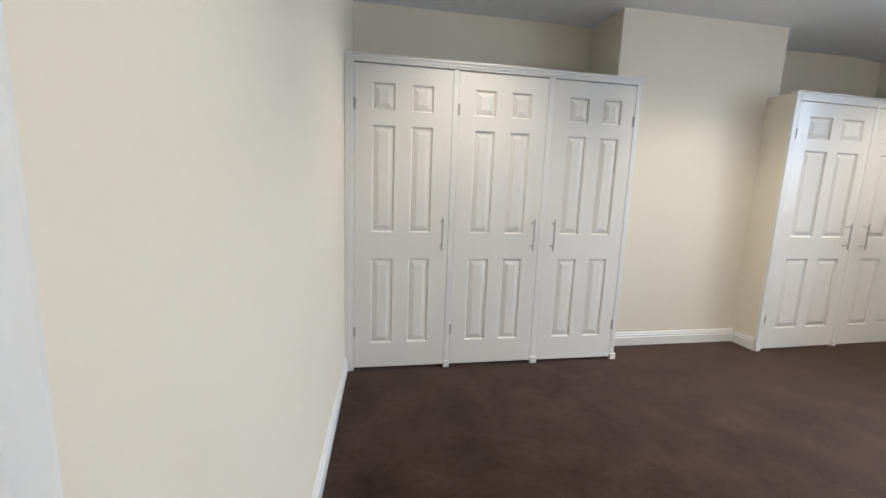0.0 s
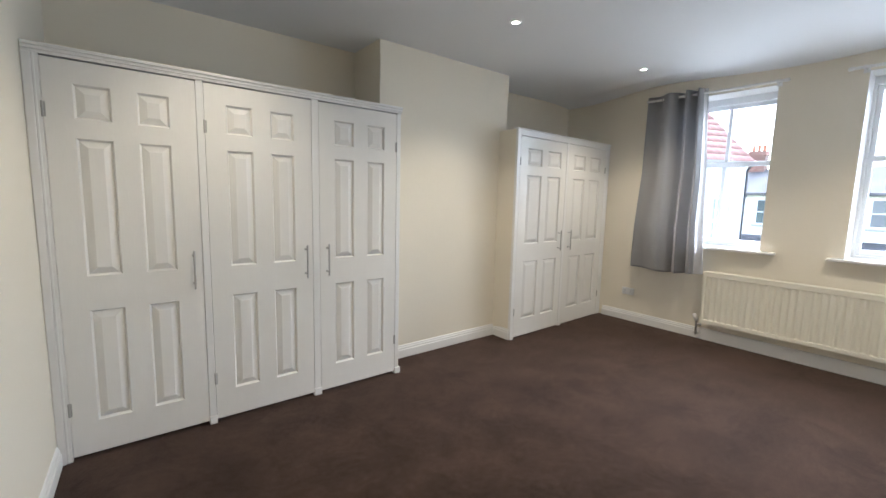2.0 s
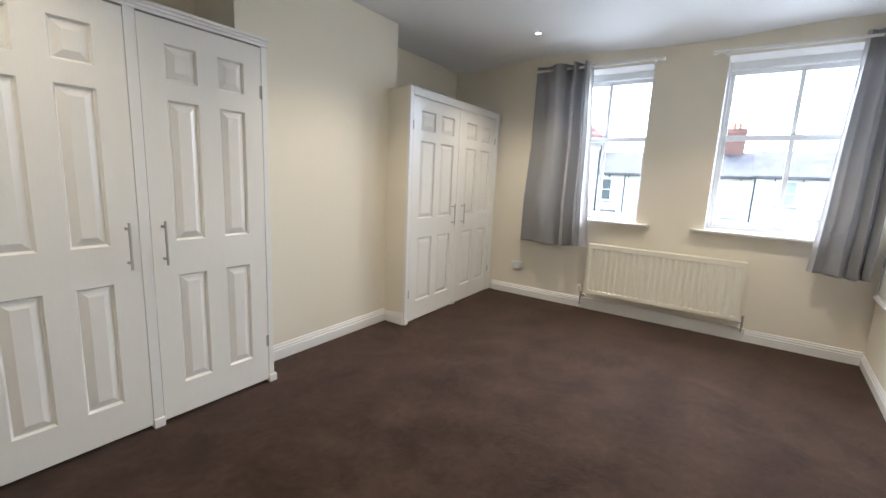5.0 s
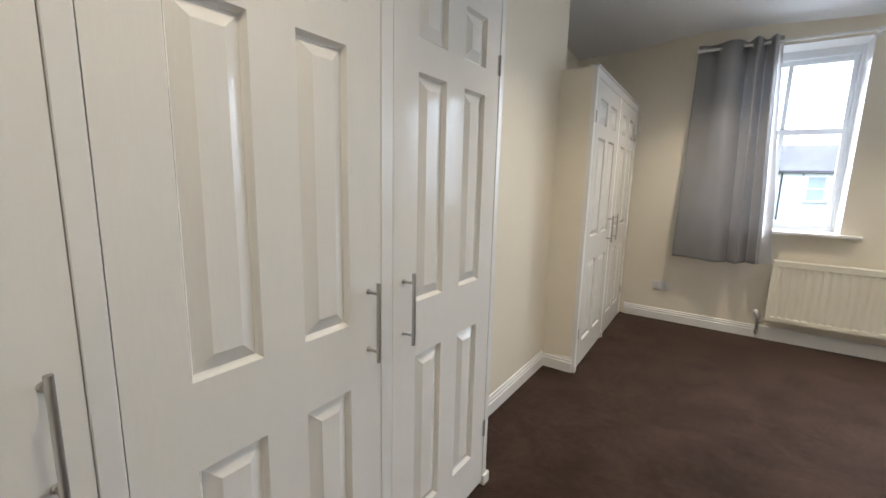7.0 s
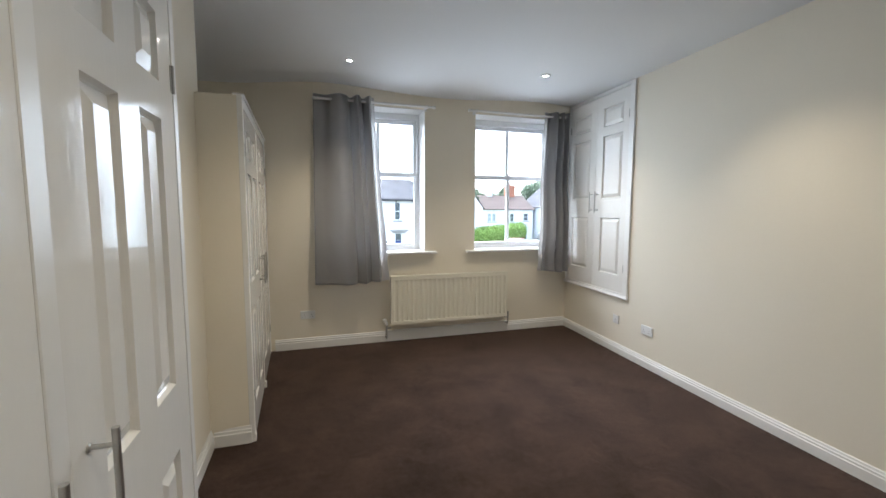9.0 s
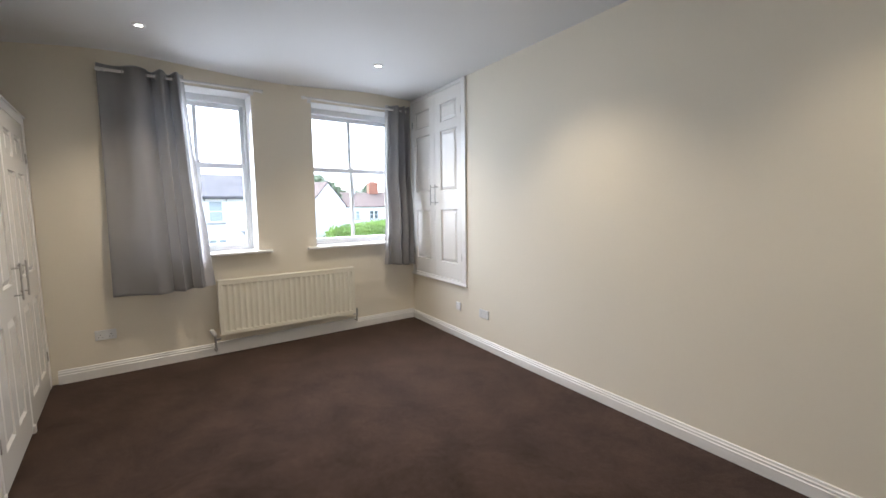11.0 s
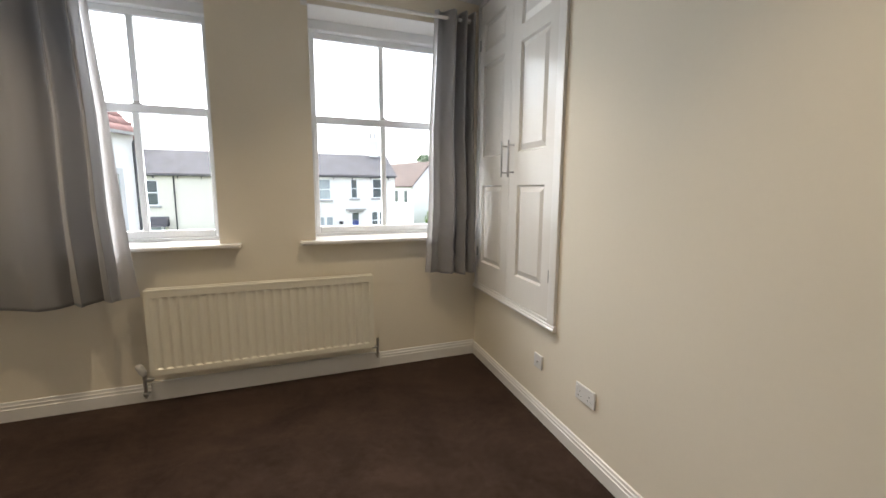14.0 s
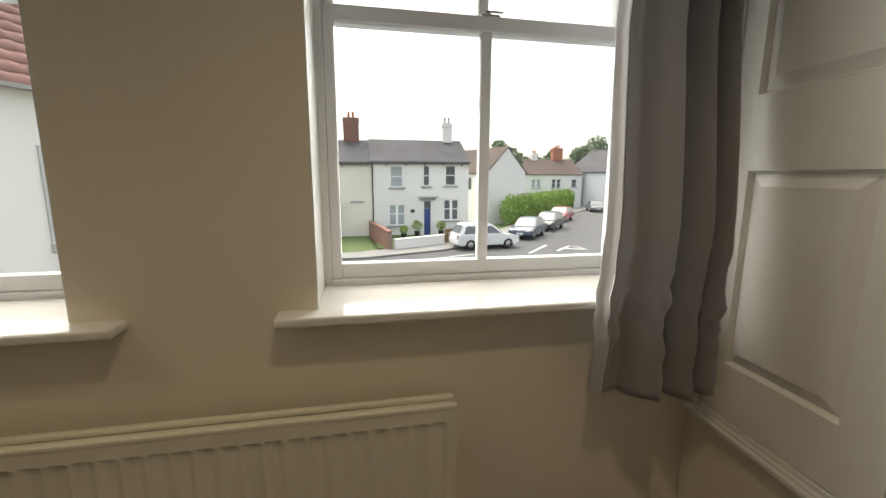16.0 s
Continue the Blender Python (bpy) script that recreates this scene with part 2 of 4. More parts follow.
# ---- mesh helpers ----
def box(bm, x0, x1, y0, y1, z0, z1, bevel=0.0, seg=1):
    vs = [bm.verts.new((x, y, z)) for z in (z0, z1) for y in (y0, y1) for x in (x0, x1)]
    fs = [bm.faces.new([vs[i] for i in q]) for q in ((0, 2, 3, 1), (4, 5, 7, 6), (0, 1, 5, 4), (2, 6, 7, 3), (0, 4, 6, 2), (1, 3, 7, 5))]
    if bevel:
        es = {e for f in fs for e in f.edges}
        bmesh.ops.bevel(bm, geom=list(es), offset=bevel, segments=seg, affect="EDGES", profile=0.6)
    return bm


def slab(*dims, bevel=0.0, seg=1):
    return box(bmesh.new(), *dims, bevel=bevel, seg=seg)


def tube(bm, a, b, r0, r1=None, n=12, caps=True):
    a, b = Vector(a), Vector(b)
    r1 = r0 if r1 is None else r1
    q = (b - a).to_track_quat("Z", "Y")
    rings = []
    for p, r in ((a, r0), (b, r1)):
        rings.append([bm.verts.new(p + q @ Vector((r * math.cos(2 * math.pi * i / n), r * math.sin(2 * math.pi * i / n), 0))) for i in range(n)])
    for i in range(n):
        f = bm.faces.new((rings[0][i], rings[0][(i + 1) % n], rings[1][(i + 1) % n], rings[1][i]))
        f.smooth = True
    if caps:
        for ring in rings:
            bm.faces.new([bm.verts.new(v.co) for v in ring])
    return bm


def lathe(bm, profile, n=24, axis="Z", centre=(0, 0, 0)):
    """Turns (radius, height) points round an axis."""
    c = Vector(centre)
    rings = []
    for r, h in profile:
        ring = []
        for i in range(n):
            u, v = r * math.cos(2 * math.pi * i / n), r * math.sin(2 * math.pi * i / n)
            p = {"Z": (u, v, h), "X": (h, u, v), "Y": (v, h, u)}[axis]
            ring.append(bm.verts.new(c + Vector(p)))
        rings.append(ring)
    for a, b in zip(rings, rings[1:]):
        for i in range(n):
            f = bm.faces.new((a[i], a[(i + 1) % n], b[(i + 1) % n], b[i]))
            f.smooth = True
    return bm


def prism(bm, outline, axis, lo, hi):
    """A closed outline of (u, v) points swept along one axis: x -> (y, z), y -> (x, z), z -> (x, y)."""
    def at(u, v, w):
        return {"x": (w, u, v), "y": (u, w, v), "z": (u, v, w)}[axis]
    a = [bm.verts.new(at(u, v, lo)) for u, v in outline]
    b = [bm.verts.new(at(u, v, hi)) for u, v in outline]
    k = len(outline)
    for i in range(k):
        bm.faces.new((a[i], a[(i + 1) % k], b[(i + 1) % k], b[i]))
    bm.faces.new(a[::-1])
    bm.faces.new(b)
    bmesh.ops.recalc_face_normals(bm, faces=bm.faces[:])
    return bm


def mesh_of(name, bm, material):
    me = bpy.data.meshes.new(name)
    bmesh.ops.recalc_face_normals(bm, faces=bm.faces[:])
    bm.to_mesh(me)
    bm.free()
    me.materials.append(material)
    return me


def part(name, bm, material, parent=None, label="", at=(0, 0, 0), turn=0.0):
    me = bm if isinstance(bm, bpy.types.Mesh) else mesh_of(name, bm, material)
    ob = new(name, me)
    ob.parent = parent
    ob.location, ob.rotation_euler = at, (0, 0, radians(turn))
    return tagged(ob, label)


def base(name, label, category, at=(0, 0, 0), turn=0.0, group="", kind=""):
    ob = new(name)
    ob.empty_display_size = 0.1
    ob.location, ob.rotation_euler = at, (0, 0, radians(turn))
    return tagged(ob, label, category, group, kind)


def structure(name, bm, material, label, category):
    return tagged(part(name, bm, material), label, category, "", "structure")


def pierced(u0, u1, v0, v1, w0, w1, holes, axis, reveals=True):
    """A wall of thickness w0..w1 with real openings (ua, ub, va, vb). axis is the way through it."""
    bm = bmesh.new()
    us = sorted({u0, u1, *[c for h in holes for c in h[:2]]})
    vs = sorted({v0, v1, *[c for h in holes for c in h[2:]]})

    def at(u, v, w):
        return (w, u, v) if axis == "x" else (u, w, v)

    def quad(*pts):
        bm.faces.new([bm.verts.new(at(*p)) for p in pts])

    for ua, ub in zip(us, us[1:]):
        for va, vb in zip(vs, vs[1:]):
            if any(h[0] <= ua and ub <= h[1] and h[2] <= va and vb <= h[3] for h in holes):
                continue
            for w in (w0, w1):
                quad((ua, va, w), (ub, va, w), (ub, vb, w), (ua, vb, w))
    for ua, ub, va, vb in ([*holes] if reveals else []) + [(u0, u1, v0, v1)]:
        quad((ua, va, w0), (ua, vb, w0), (ua, vb, w1), (ua, va, w1))
        quad((ub, va, w0), (ub, vb, w0), (ub, vb, w1), (ub, va, w1))
        quad((ua, va, w0), (ub, va, w0), (ub, va, w1), (ua, va, w1))
        quad((ua, vb, w0), (ub, vb, w0), (ub, vb, w1), (ua, vb, w1))
    bmesh.ops.remove_doubles(bm, verts=bm.verts[:], dist=0.0005)
    return bm


# ---- the room ----
XL, XW, YR, YC, YB = -0.23, 4.97, -0.475, 3.1, 3.55   # left wall, window wall, long wall, chimney breast, alcove backs
OUT = XW + 0.34
W1, W2 = (1.265, 2.195), (-0.44, 0.671)                  # window openings along y
SILL, HEAD = 1.014, 2.562
LONG = dict(at=(0.0068, -0.287, 0), turn=-3.26)           # the long wall runs out of square; local y = 0 is its face


def floor_z(x):
    """The old floor rises a little towards the windows."""
    return 0.017 * min(1.0, max(0.0, (x - 2.8) / 2.0))


bm = bmesh.new()
prism(bm, [(XL - 1.6, -0.15), (XW, -0.15), (XW, floor_z(XW)), (4.8, floor_z(4.8)), (2.8, 0.0), (XL - 1.6, 0.0)], "y", YR - 0.35, YB)
structure("floor", bm, CARPET, "dark brown short-pile carpet with faint footmarks", "carpet")

bm = bmesh.new()
NX, NY = 110, 60
grid = []
for i in range(NX + 1):
    row = []
    for j in range(NY + 1):
        x, y = XL - 1.6 + (XW - XL + 1.6) * i / NX, YR - 0.35 + (YB - YR + 0.35) * j / NY
        dip = 0.012 * noise.noise(Vector((x * 0.9, y * 0.9, 3))) * min(1, max(0, (x - 2.5) / 2))
        edge = max(0.0, (x - 4.45) / 0.5)
        z = CEIL + dip + 0.03 * edge * edge * math.sin(y * 2.6 + 1.9)
        ridge = math.exp(-((x - 4.5 - 0.12 * (y - 2.5)) / 0.1) ** 2) * max(0.0, 1 - ((y - 2.5) / 0.75) ** 2)
        z -= 0.022 * ridge + 0.026 * min(1.0, max(0.0, (y - 2.35) / 0.7))
        row.append(bm.verts.new((x, y, z)))
    grid.append(row)
for i in range(NX):
    for j in range(NY):
        f = bm.faces.new((grid[i][j], grid[i][j + 1], grid[i + 1][j + 1], grid[i + 1][j]))
        f.smooth = True
box(bm, XL - 1.6, XW, YR - 0.35, YB, CEIL + 0.06, CEIL + 0.25)
structure("ceiling", bm, CEILING, "white painted plaster ceiling with a slight wave", "ceiling")

TOP = CEIL + 0.2
structure("wall_window", pierced(YR - 0.35, YB + 0.2, -3.37, TOP, XW, OUT, [(*W1, SILL - 0.02, HEAD), (*W2, SILL - 0.02, HEAD)], "x"), WALL, "cream painted wall with two sash window openings", "wall")
tagged(part("wall_long", pierced(0.55, XW + 0.1, -3.37, TOP, -0.3, 0, [(3.85, 4.905, 0.63, 2.69)], "y"), WALL, None, **LONG), "long plain cream painted wall with a recessed cupboard", "wall", "", "structure")
# unseen wall, added to stop light leaking in beside the doorway
structure("unseen_wall_return", slab(XL - 1.5, 0.6, -0.72, -0.6, -3.37, TOP), WALL, "short unseen cream wall added to close the gap beside the doorway", "wall")
ld = 2.84                                               # the doorway wall leans a little out of square about this point
LEFT = dict(at=(XL + 0.005, ld, 0), turn=-2.8)


def left_piece(name, bm, material, label, category):
    ob = part(name, bm, material, None, label, **LEFT)
    return tagged(ob, label, category, "", "structure")


left_piece("wall_door", pierced(YR - 0.2 - ld, YB - ld, -0.12, TOP, -0.12, 0, [(-0.52 - ld, 0.27 - ld, -0.12, 2.04)], "x"), WALL, "cream painted wall with a doorway to the landing", "wall")
structure("wall_alcove", slab(XL - 1.5, XW, YB, YB + 0.2, -3.37, TOP), WALL, "cream painted wall behind the wardrobes", "wall")
structure("chimney_breast", slab(1.825, 3.325, YC, YB - 0.002, -0.05, CEIL + 0.03, bevel=0.006, seg=2), WALL, "cream painted chimney breast between two wardrobes", "chimney breast")
# two unseen walls added to close off the space behind the doorway
structure("unseen_wall_landing", slab(XL - 1.6, XL - 1.45, YR - 0.4, YB, -3.37, TOP), WALL, "unseen cream wall added to close the landing beyond the doorway", "wall")
structure("unseen_wall_landing_end", slab(XL - 1.45, XL - 0.2, 1.1, 1.2, -0.12, TOP), WALL, "unseen cream wall added to close the end of the landing", "wall")

# door lining and architrave round the doorway
arch = [(0.0, 0.0), (0.016, 0.0), (0.02, 0.012), (0.016, 0.03), (0.016, 0.055), (0.01, 0.068), (0.0, 0.07)]
bm = bmesh.new()
prism(bm, [(d, 0.285 - ld + w) for d, w in arch], "z", 0, 2.11)
left_piece("architrave", bm, TRIM, "white gloss architrave beside the doorway", "architrave")
bm = bmesh.new()
prism(bm, [(d, 2.05 + w) for d, w in arch], "y", -0.55 - ld, 0.284 - ld)
left_piece("architrave", bm, TRIM, "white gloss architrave over the doorway", "architrave")

SKIRT = [(0, 0), (0.018, 0), (0.018, 0.072), (0.0135, 0.077), (0.0135, 0.092), (0.009, 0.097), (0.0065, 0.112), (0, 0.116)]


def skirting(a, b, into, label="white painted moulded skirting board", tall=1.0, at=(0, 0, 0), turn=0.0):
    """A moulded board from a to b at the foot of a wall; into: the way out of the wall."""
    a, b, into = Vector((*a, 0)), Vector((*b, 0)), Vector((*into, 0))
    bm = bmesh.new()
    ends = [[bm.verts.new(p + into * d + Vector((0, 0, z * tall + floor_z(p.x)))) for d, z in SKIRT] for p in (a, b)]
    k = len(SKIRT)
    for i in range(k):
        bm.faces.new((ends[0][i], ends[0][(i + 1) % k], ends[1][(i + 1) % k], ends[1][i]))
    bm.faces.new(ends[0])
    bm.faces.new(ends[1])
    tagged(part("baseboard", bm, TRIM, None, label, at, turn), label, "skirting board", "", "structure")


th = radians(-2.8)
skirting((XL + 0.005 + 2.48 * math.sin(th), ld - 2.48 * math.cos(th)), (XL + 0.005, ld - 0.015), (math.cos(th), math.sin(th)))
skirting((1.875, YC), (3.228, YC), (0, -1))
skirting((3.228, 2.87), (3.228, YC - 0.018), (-1, 0))
skirting((XW, -0.56), (XW, 0.23), (-1, 0))
skirting((XW, 1.71), (XW, 2.86), (-1, 0))
skirting((0.55, 0), (2.8, 0), (0, 1), tall=0.86, **LONG)
skirting((2.8, 0), (XW, 0), (0, 1), tall=0.86, **LONG)
structure("baseboard", slab(XW - 0.021, XW, 0.23, 1.71, 0, 0.14, bevel=0.003), TRIM, "plain white boxing board under the radiator", "skirting board")


# ---- windows ----
def sash(name, parent, y0, y1, z0, z1, x, stile, rails, bar):
    """One sash: frame of stiles, two rails and a glazing bar, with two panes."""
    t = 0.042
    bm = bmesh.new()
    box(bm, x, x + t, y0, y0 + stile, z0, z1, bevel=0.004)
    box(bm, x, x + t, y1 - stile, y1, z0, z1, bevel=0.004)
    box(bm, x + 0.002, x + t - 0.002, y0 + stile, y1 - stile, z0, z0 + rails[0], bevel=0.003)
    box(bm, x + 0.002, x + t - 0.002, y0 + stile, y1 - stile, z1 - rails[1], z1, bevel=0.003)
    ym = (y0 + y1) / 2
    box(bm, x + 0.006, x + t - 0.006, ym - bar / 2, ym + bar / 2, z0 + rails[0], z1 - rails[1], bevel=0.003)
    ob = part(name, bm, SASH, parent)
    for a, b in ((y0 + stile, ym - bar / 2), (ym + bar / 2, y1 - stile)):
        g = part("pane", slab(x + 0.019, x + 0.023, a, b, z0 + rails[0], z1 - rails[1]), GLASS, ob, "clear window glass")
        g.visible_shadow = False
    return ob


def window(name, y0, y1, sill_y):
    win = base(name, "white two-over-two timber sash window with a deep painted reveal", "window", (0, 0, 0), kind="structure")
    xf = XW + 0.25
    e = 0.004
    # cream reveals get a white lining that paints the skylight on them
    bm = bmesh.new()
    box(bm, XW + 0.001, xf, y0 + 0.0005, y0 + e, SILL, HEAD)
    box(bm, XW + 0.001, xf, y1 - e, y1 - 0.0005, SILL, HEAD)
    box(bm, XW + 0.001, xf, y0 + e, y1 - e, HEAD - e, HEAD - 0.0005)
    part("sky_lit_reveal", bm, TRIM, win, "window reveal whitened for the skylight on it")
    bm = bmesh.new()
    box(bm, xf, xf + 0.1, y0 + 0.001, y0 + 0.026, SILL, HEAD, bevel=0.003)
    box(bm, xf, xf + 0.1, y1 - 0.026, y1 - 0.001, SILL, HEAD, bevel=0.003)
    box(bm, xf, xf + 0.1, y0 + 0.026, y1 - 0.026, HEAD - 0.07, HEAD - 0.001, bevel=0.003)
    box(bm, xf, xf + 0.1, y0 + 0.026, y1 - 0.026, SILL - 0.02, SILL + 0.02, bevel=0.003)
    part("window_frame", bm, SASH, win)
    mid = 1.874
    sash("upper_sash", win, y0 + 0.026, y1 - 0.026, mid - 0.02, HEAD - 0.07, xf + 0.055, 0.035, (0.045, 0.04), 0.036)
    low = sash("lower_sash", win, y0 + 0.026, y1 - 0.026, SILL + 0.02, mid + 0.024, xf + 0.01, 0.035, (0.05, 0.048), 0.037)
    ym = (y0 + y1) / 2
    bm = bmesh.new()
    box(bm, xf + 0.016, xf + 0.046, ym - 0.045, ym + 0.02, mid + 0.024, mid + 0.032, bevel=0.002)
    tube(bm, (xf + 0.03, ym - 0.01, mid + 0.03), (xf + 0.03, ym - 0.01, mid + 0.042), 0.008)
    box(bm, xf + 0.024, xf + 0.036, ym - 0.06, ym + 0.005, mid + 0.04, mid + 0.046, bevel=0.002)
    part("sash_fastener", bm, STEEL, low, "small metal sash fastener")
    bm = slab(4.895, xf, sill_y[0], sill_y[1], SILL - 0.027, SILL - 0.001, bevel=0.009, seg=3)
    part("window_sill", bm, GLOSS, win, "white gloss window board with a rounded nose")
    return win


window("window_1", *W1, (1.141, 2.39))
window("window_2", *W2, (-0.465, 0.776))


# ---- wardrobes and wall cupboard ----
RINGS = ((0.0, 0.0), (0.006, 0.011), (0.010, 0.0153), (0.044, 0.0012))


def panel_mesh(w, h):
    """A raised and fielded panel, its front towards -y, its lower left corner at the origin."""
    bm = bmesh.new()
    loops = []
    for off, d in RINGS:
        off = min(off, w * 0.32)
        loops.append([bm.verts.new(p) for p in ((off, d, off), (w - off, d, off), (w - off, d, h - off), (off, d, h - off))])
    for a, b in zip(loops, loops[1:]):
        for i in range(4):
            bm.faces.new((a[i], a[(i + 1) % 4], b[(i + 1) % 4], b[i]))
    bm.faces.new(loops[-1])
    back = [bm.verts.new((x, 0.016, z)) for x, z in ((0, 0), (w, 0), (w, h), (0, h))]
    for i in range(4):
        bm.faces.new((loops[0][i], back[i], back[(i + 1) % 4], loops[0][(i + 1) % 4]))
    bm.faces.new(back[::-1])
    return mesh_of("panel", bm, GLOSS)


def door_leaf(parent, w, h, cols, rows, at, handle_x, handle_z, hinge_x, hinge_zs, turn=0.0, name="door"):
    """A moulded door with its front towards -y; cols and rows give the panels; handle and hinges are its parts."""
    bm = pierced(0, w, 0, h, 0, 0.016, [(a, b, c, d) for a, b in cols for c, d in rows], "y")
    box(bm, 0.0005, w - 0.0005, 0.0165, 0.035, 0.0005, h - 0.0005)
    door = part(name, bm, GLOSS, parent, "", at, turn)
    made = {}
    for a, b in cols:
        for c, d in rows:
            key = (round(b - a, 4), round(d - c, 4))
            if key not in made:
                made[key] = panel_mesh(*key)
            part("panel", made[key], GLOSS, door, "", (a, 0, c))
    bm = bmesh.new()
    z0, z1 = handle_z
    tube(bm, (handle_x, -0.04, z0), (handle_x, -0.04, z1), 0.0062, n=14)
    for z in (z0 + 0.03, z1 - 0.03):
        tube(bm, (handle_x, 0.0, z), (handle_x, -0.04, z), 0.0045, n=10)
        lathe(bm, [(0.0045, -0.004), (0.008, -0.003), (0.008, 0.0)], 12, "Y", (handle_x, 0, z))
    part("handle", bm, STEEL, door, "brushed steel bar handle")
    for hz in hinge_zs:
        bm = bmesh.new()
        tube(bm, (hinge_x, -0.003, hz), (hinge_x, -0.003, hz + 0.075), 0.005, n=8)
        box(bm, hinge_x - 0.012, hinge_x + 0.012, -0.0015, 0.001, hz + 0.002, hz + 0.073)
        part("hinge", bm, HINGE, door, "small painted butt hinge")
    return door


ROWS6 = ((0.18, 0.79), (0.975, 1.68), (1.775, 1.945))
D0 = 0.022                                                # gap under the doors


def foot_block(parent, x0, x1, y):
    part("foot", slab(x0, x1, y - 0.012, y + 0.03, 0, 0.05, bevel=0.004, seg=2), TRIM, parent)


def cornice(parent, x0, x1, y, z0, z1, ends):
    d = z1 - z0
    outline = [(y + 0.03, z0), (y - 0.003, z0), (y - 0.006, z0 + 0.3 * d), (y - 0.011, z0 + 0.34 * d), (y - 0.011, z0 + 0.62 * d), (y - 0.018, z0 + 0.68 * d), (y - 0.018, z1 - 0.004), (y - 0.015, z1), (y + 0.03, z1)]
    part("cornice", prism(bmesh.new(), outline, "x", x0 - ends[0], x1 + ends[1]), TRIM, parent, "moulded white cornice")


# three-door wardrobe in the left alcove
FA = 2.84
wa = base("wardrobe", "white painted built-in three-door wardrobe with panelled doors, closed", "wardrobe", (0, FA, 0))
bm = slab(-0.224, -0.165, 0.0, 0.03, 0, 2.085)
box(bm, -0.224, -0.19, -0.014, 0.0, 0, 2.085, bevel=0.005, seg=2)
box(bm, -0.19, -0.178, -0.007, 0.0, 0, 2.085, bevel=0.003)
part("stile", bm, TRIM, wa, "white moulded stile against the wall")
for a, b in ((0.482, 0.521), (1.157, 1.206), (1.83, 1.866)):
    part("stile", slab(a, b, 0.0, 0.04, 0.0, 2.085, bevel=0.002), TRIM, wa)
    foot_block(wa, a - 0.002, b + (0.012 if b > 1.8 else 0.002), 0.0)
part("side_panel", slab(1.842, 1.866, 0.04, YC - FA - 0.001, 0, 2.085), TRIM, wa)
cornice(wa, -0.222, 1.872, 0.0, 2.085, 2.133, (0, 0.0))
part("top_panel", slab(-0.22, 1.866, 0.03, YB - FA - 0.004, 2.085, 2.103), TRIM, wa)
# added dark board paints the shade seen through the door gaps
part("back_shadow_board", slab(-0.22, 1.84, 0.10, 0.115, 0.0, 2.08), DARK, wa, "dark board standing in for shade inside the wardrobe")
for x0, x1, hx, gx in ((-0.163, 0.480, 0.597, -0.002), (0.5230, 1.155, 0.582, -0.002), (1.208, 1.828, 0.052, 0.620)):
    w = x1 - x0
    c = ((0.113, 0.262), (0.37, 0.515)) if w > 0.62 else ((0.113, 0.262), (0.36, 0.508))
    door_leaf(wa, w, 2.055, c, ROWS6, (x0, 0.002, D0), hx, (0.858, 1.085), gx, (0.23, 1.77))

# two-door wardrobe in the alcove by the window
FB = 2.865
wb = base("wardrobe", "white two-door built-in wardrobe with a cream painted side, closed", "wardrobe", (0.0265, 2.762, 0), 1.6)
part("side_panel", slab(3.2, 3.222, 0.016, 0.36, 0, 2.14, bevel=0.002), WALL, wb, "cream painted side panel")
part("stile", slab(3.198, 3.245, 0.0, 0.03, 0, 2.14, bevel=0.002), TRIM, wb)
part("stile", slab(4.03, 4.068, 0.0, 0.04, 0.0, 2.09, bevel=0.002), TRIM, wb)
part("stile", slab(4.85, XW - 0.03, 0.0, 0.04, 0.018, 2.14, bevel=0.002), TRIM, wb)
part("foot", slab(4.028, 4.07, -0.012, 0.03, floor_z(4.05), 0.06, bevel=0.004, seg=2), TRIM, wb)
foot_block(wb, 3.197, 3.247, 0.006)
part("top_rail", slab(3.246, 4.849, 0.001, 0.03, 2.082, 2.14, bevel=0.002), TRIM, wb)
part("top_trim", slab(3.19, XW - 0.028, -0.012, 0.05, 2.14, 2.152, bevel=0.003), TRIM, wb)
part("top_panel", slab(3.224, XW - 0.04, 0.03, 0.6, 2.125, 2.139), TRIM, wb)
# added dark board again gives the shade behind the doors
part("back_shadow_board", slab(3.225, 4.93, 0.10, 0.115, 0.02, 2.08), DARK, wb, "dark board standing in for shade inside the wardrobe")
for x0, x1, hx, gx, cols in ((3.247, 4.028, 0.702, -0.001, ((0.118, 0.35), (0.45, 0.682))), (4.070, 4.848, 0.073, 0.779, ((0.108, 0.34), (0.438, 0.67)))):
    door_leaf(wb, x1 - x0, 2.055, cols, ROWS6, (x0, 0.002, D0), hx, (0.875, 1.1), gx, (0.23, 1.77))

# small two-door cupboard let into the long wall
cb = base("wall_cupboard", "white panelled two-door cupboard set into the wall, closed", "cupboard", **LONG)
# dark sheet added so the recess reads as shaded
part("back_shadow_board", slab(3.855, 4.9, -0.2, -0.19, 0.635, 2.685), DARK, cb, "dark board standing in for shade inside the cupboard")
part("frame_side", slab(3.79, 3.858, -0.002, 0.018, 0.59, CEIL - 0.002, bevel=0.004, seg=2), TRIM, cb)
part("frame_side", slab(4.902, 4.94, -0.002, 0.018, 0.59, CEIL - 0.002, bevel=0.004, seg=2), TRIM, cb)
part("frame_top", slab(3.859, 4.901, -0.002, 0.016, 2.687, CEIL - 0.004, bevel=0.002), TRIM, cb)
bm = slab(3.859, 4.901, -0.002, 0.016, 0.612, 0.638, bevel=0.003)
prism(bm, [(-0.002, 0.586), (0.02, 0.586), (0.028, 0.591), (0.028, 0.602), (0.022, 0.61), (0.022, 0.616), (0.017, 0.622), (-0.002, 0.622)], "x", 3.783, 4.955)
part("frame_bottom", bm, TRIM, cb, "moulded white bottom rail")
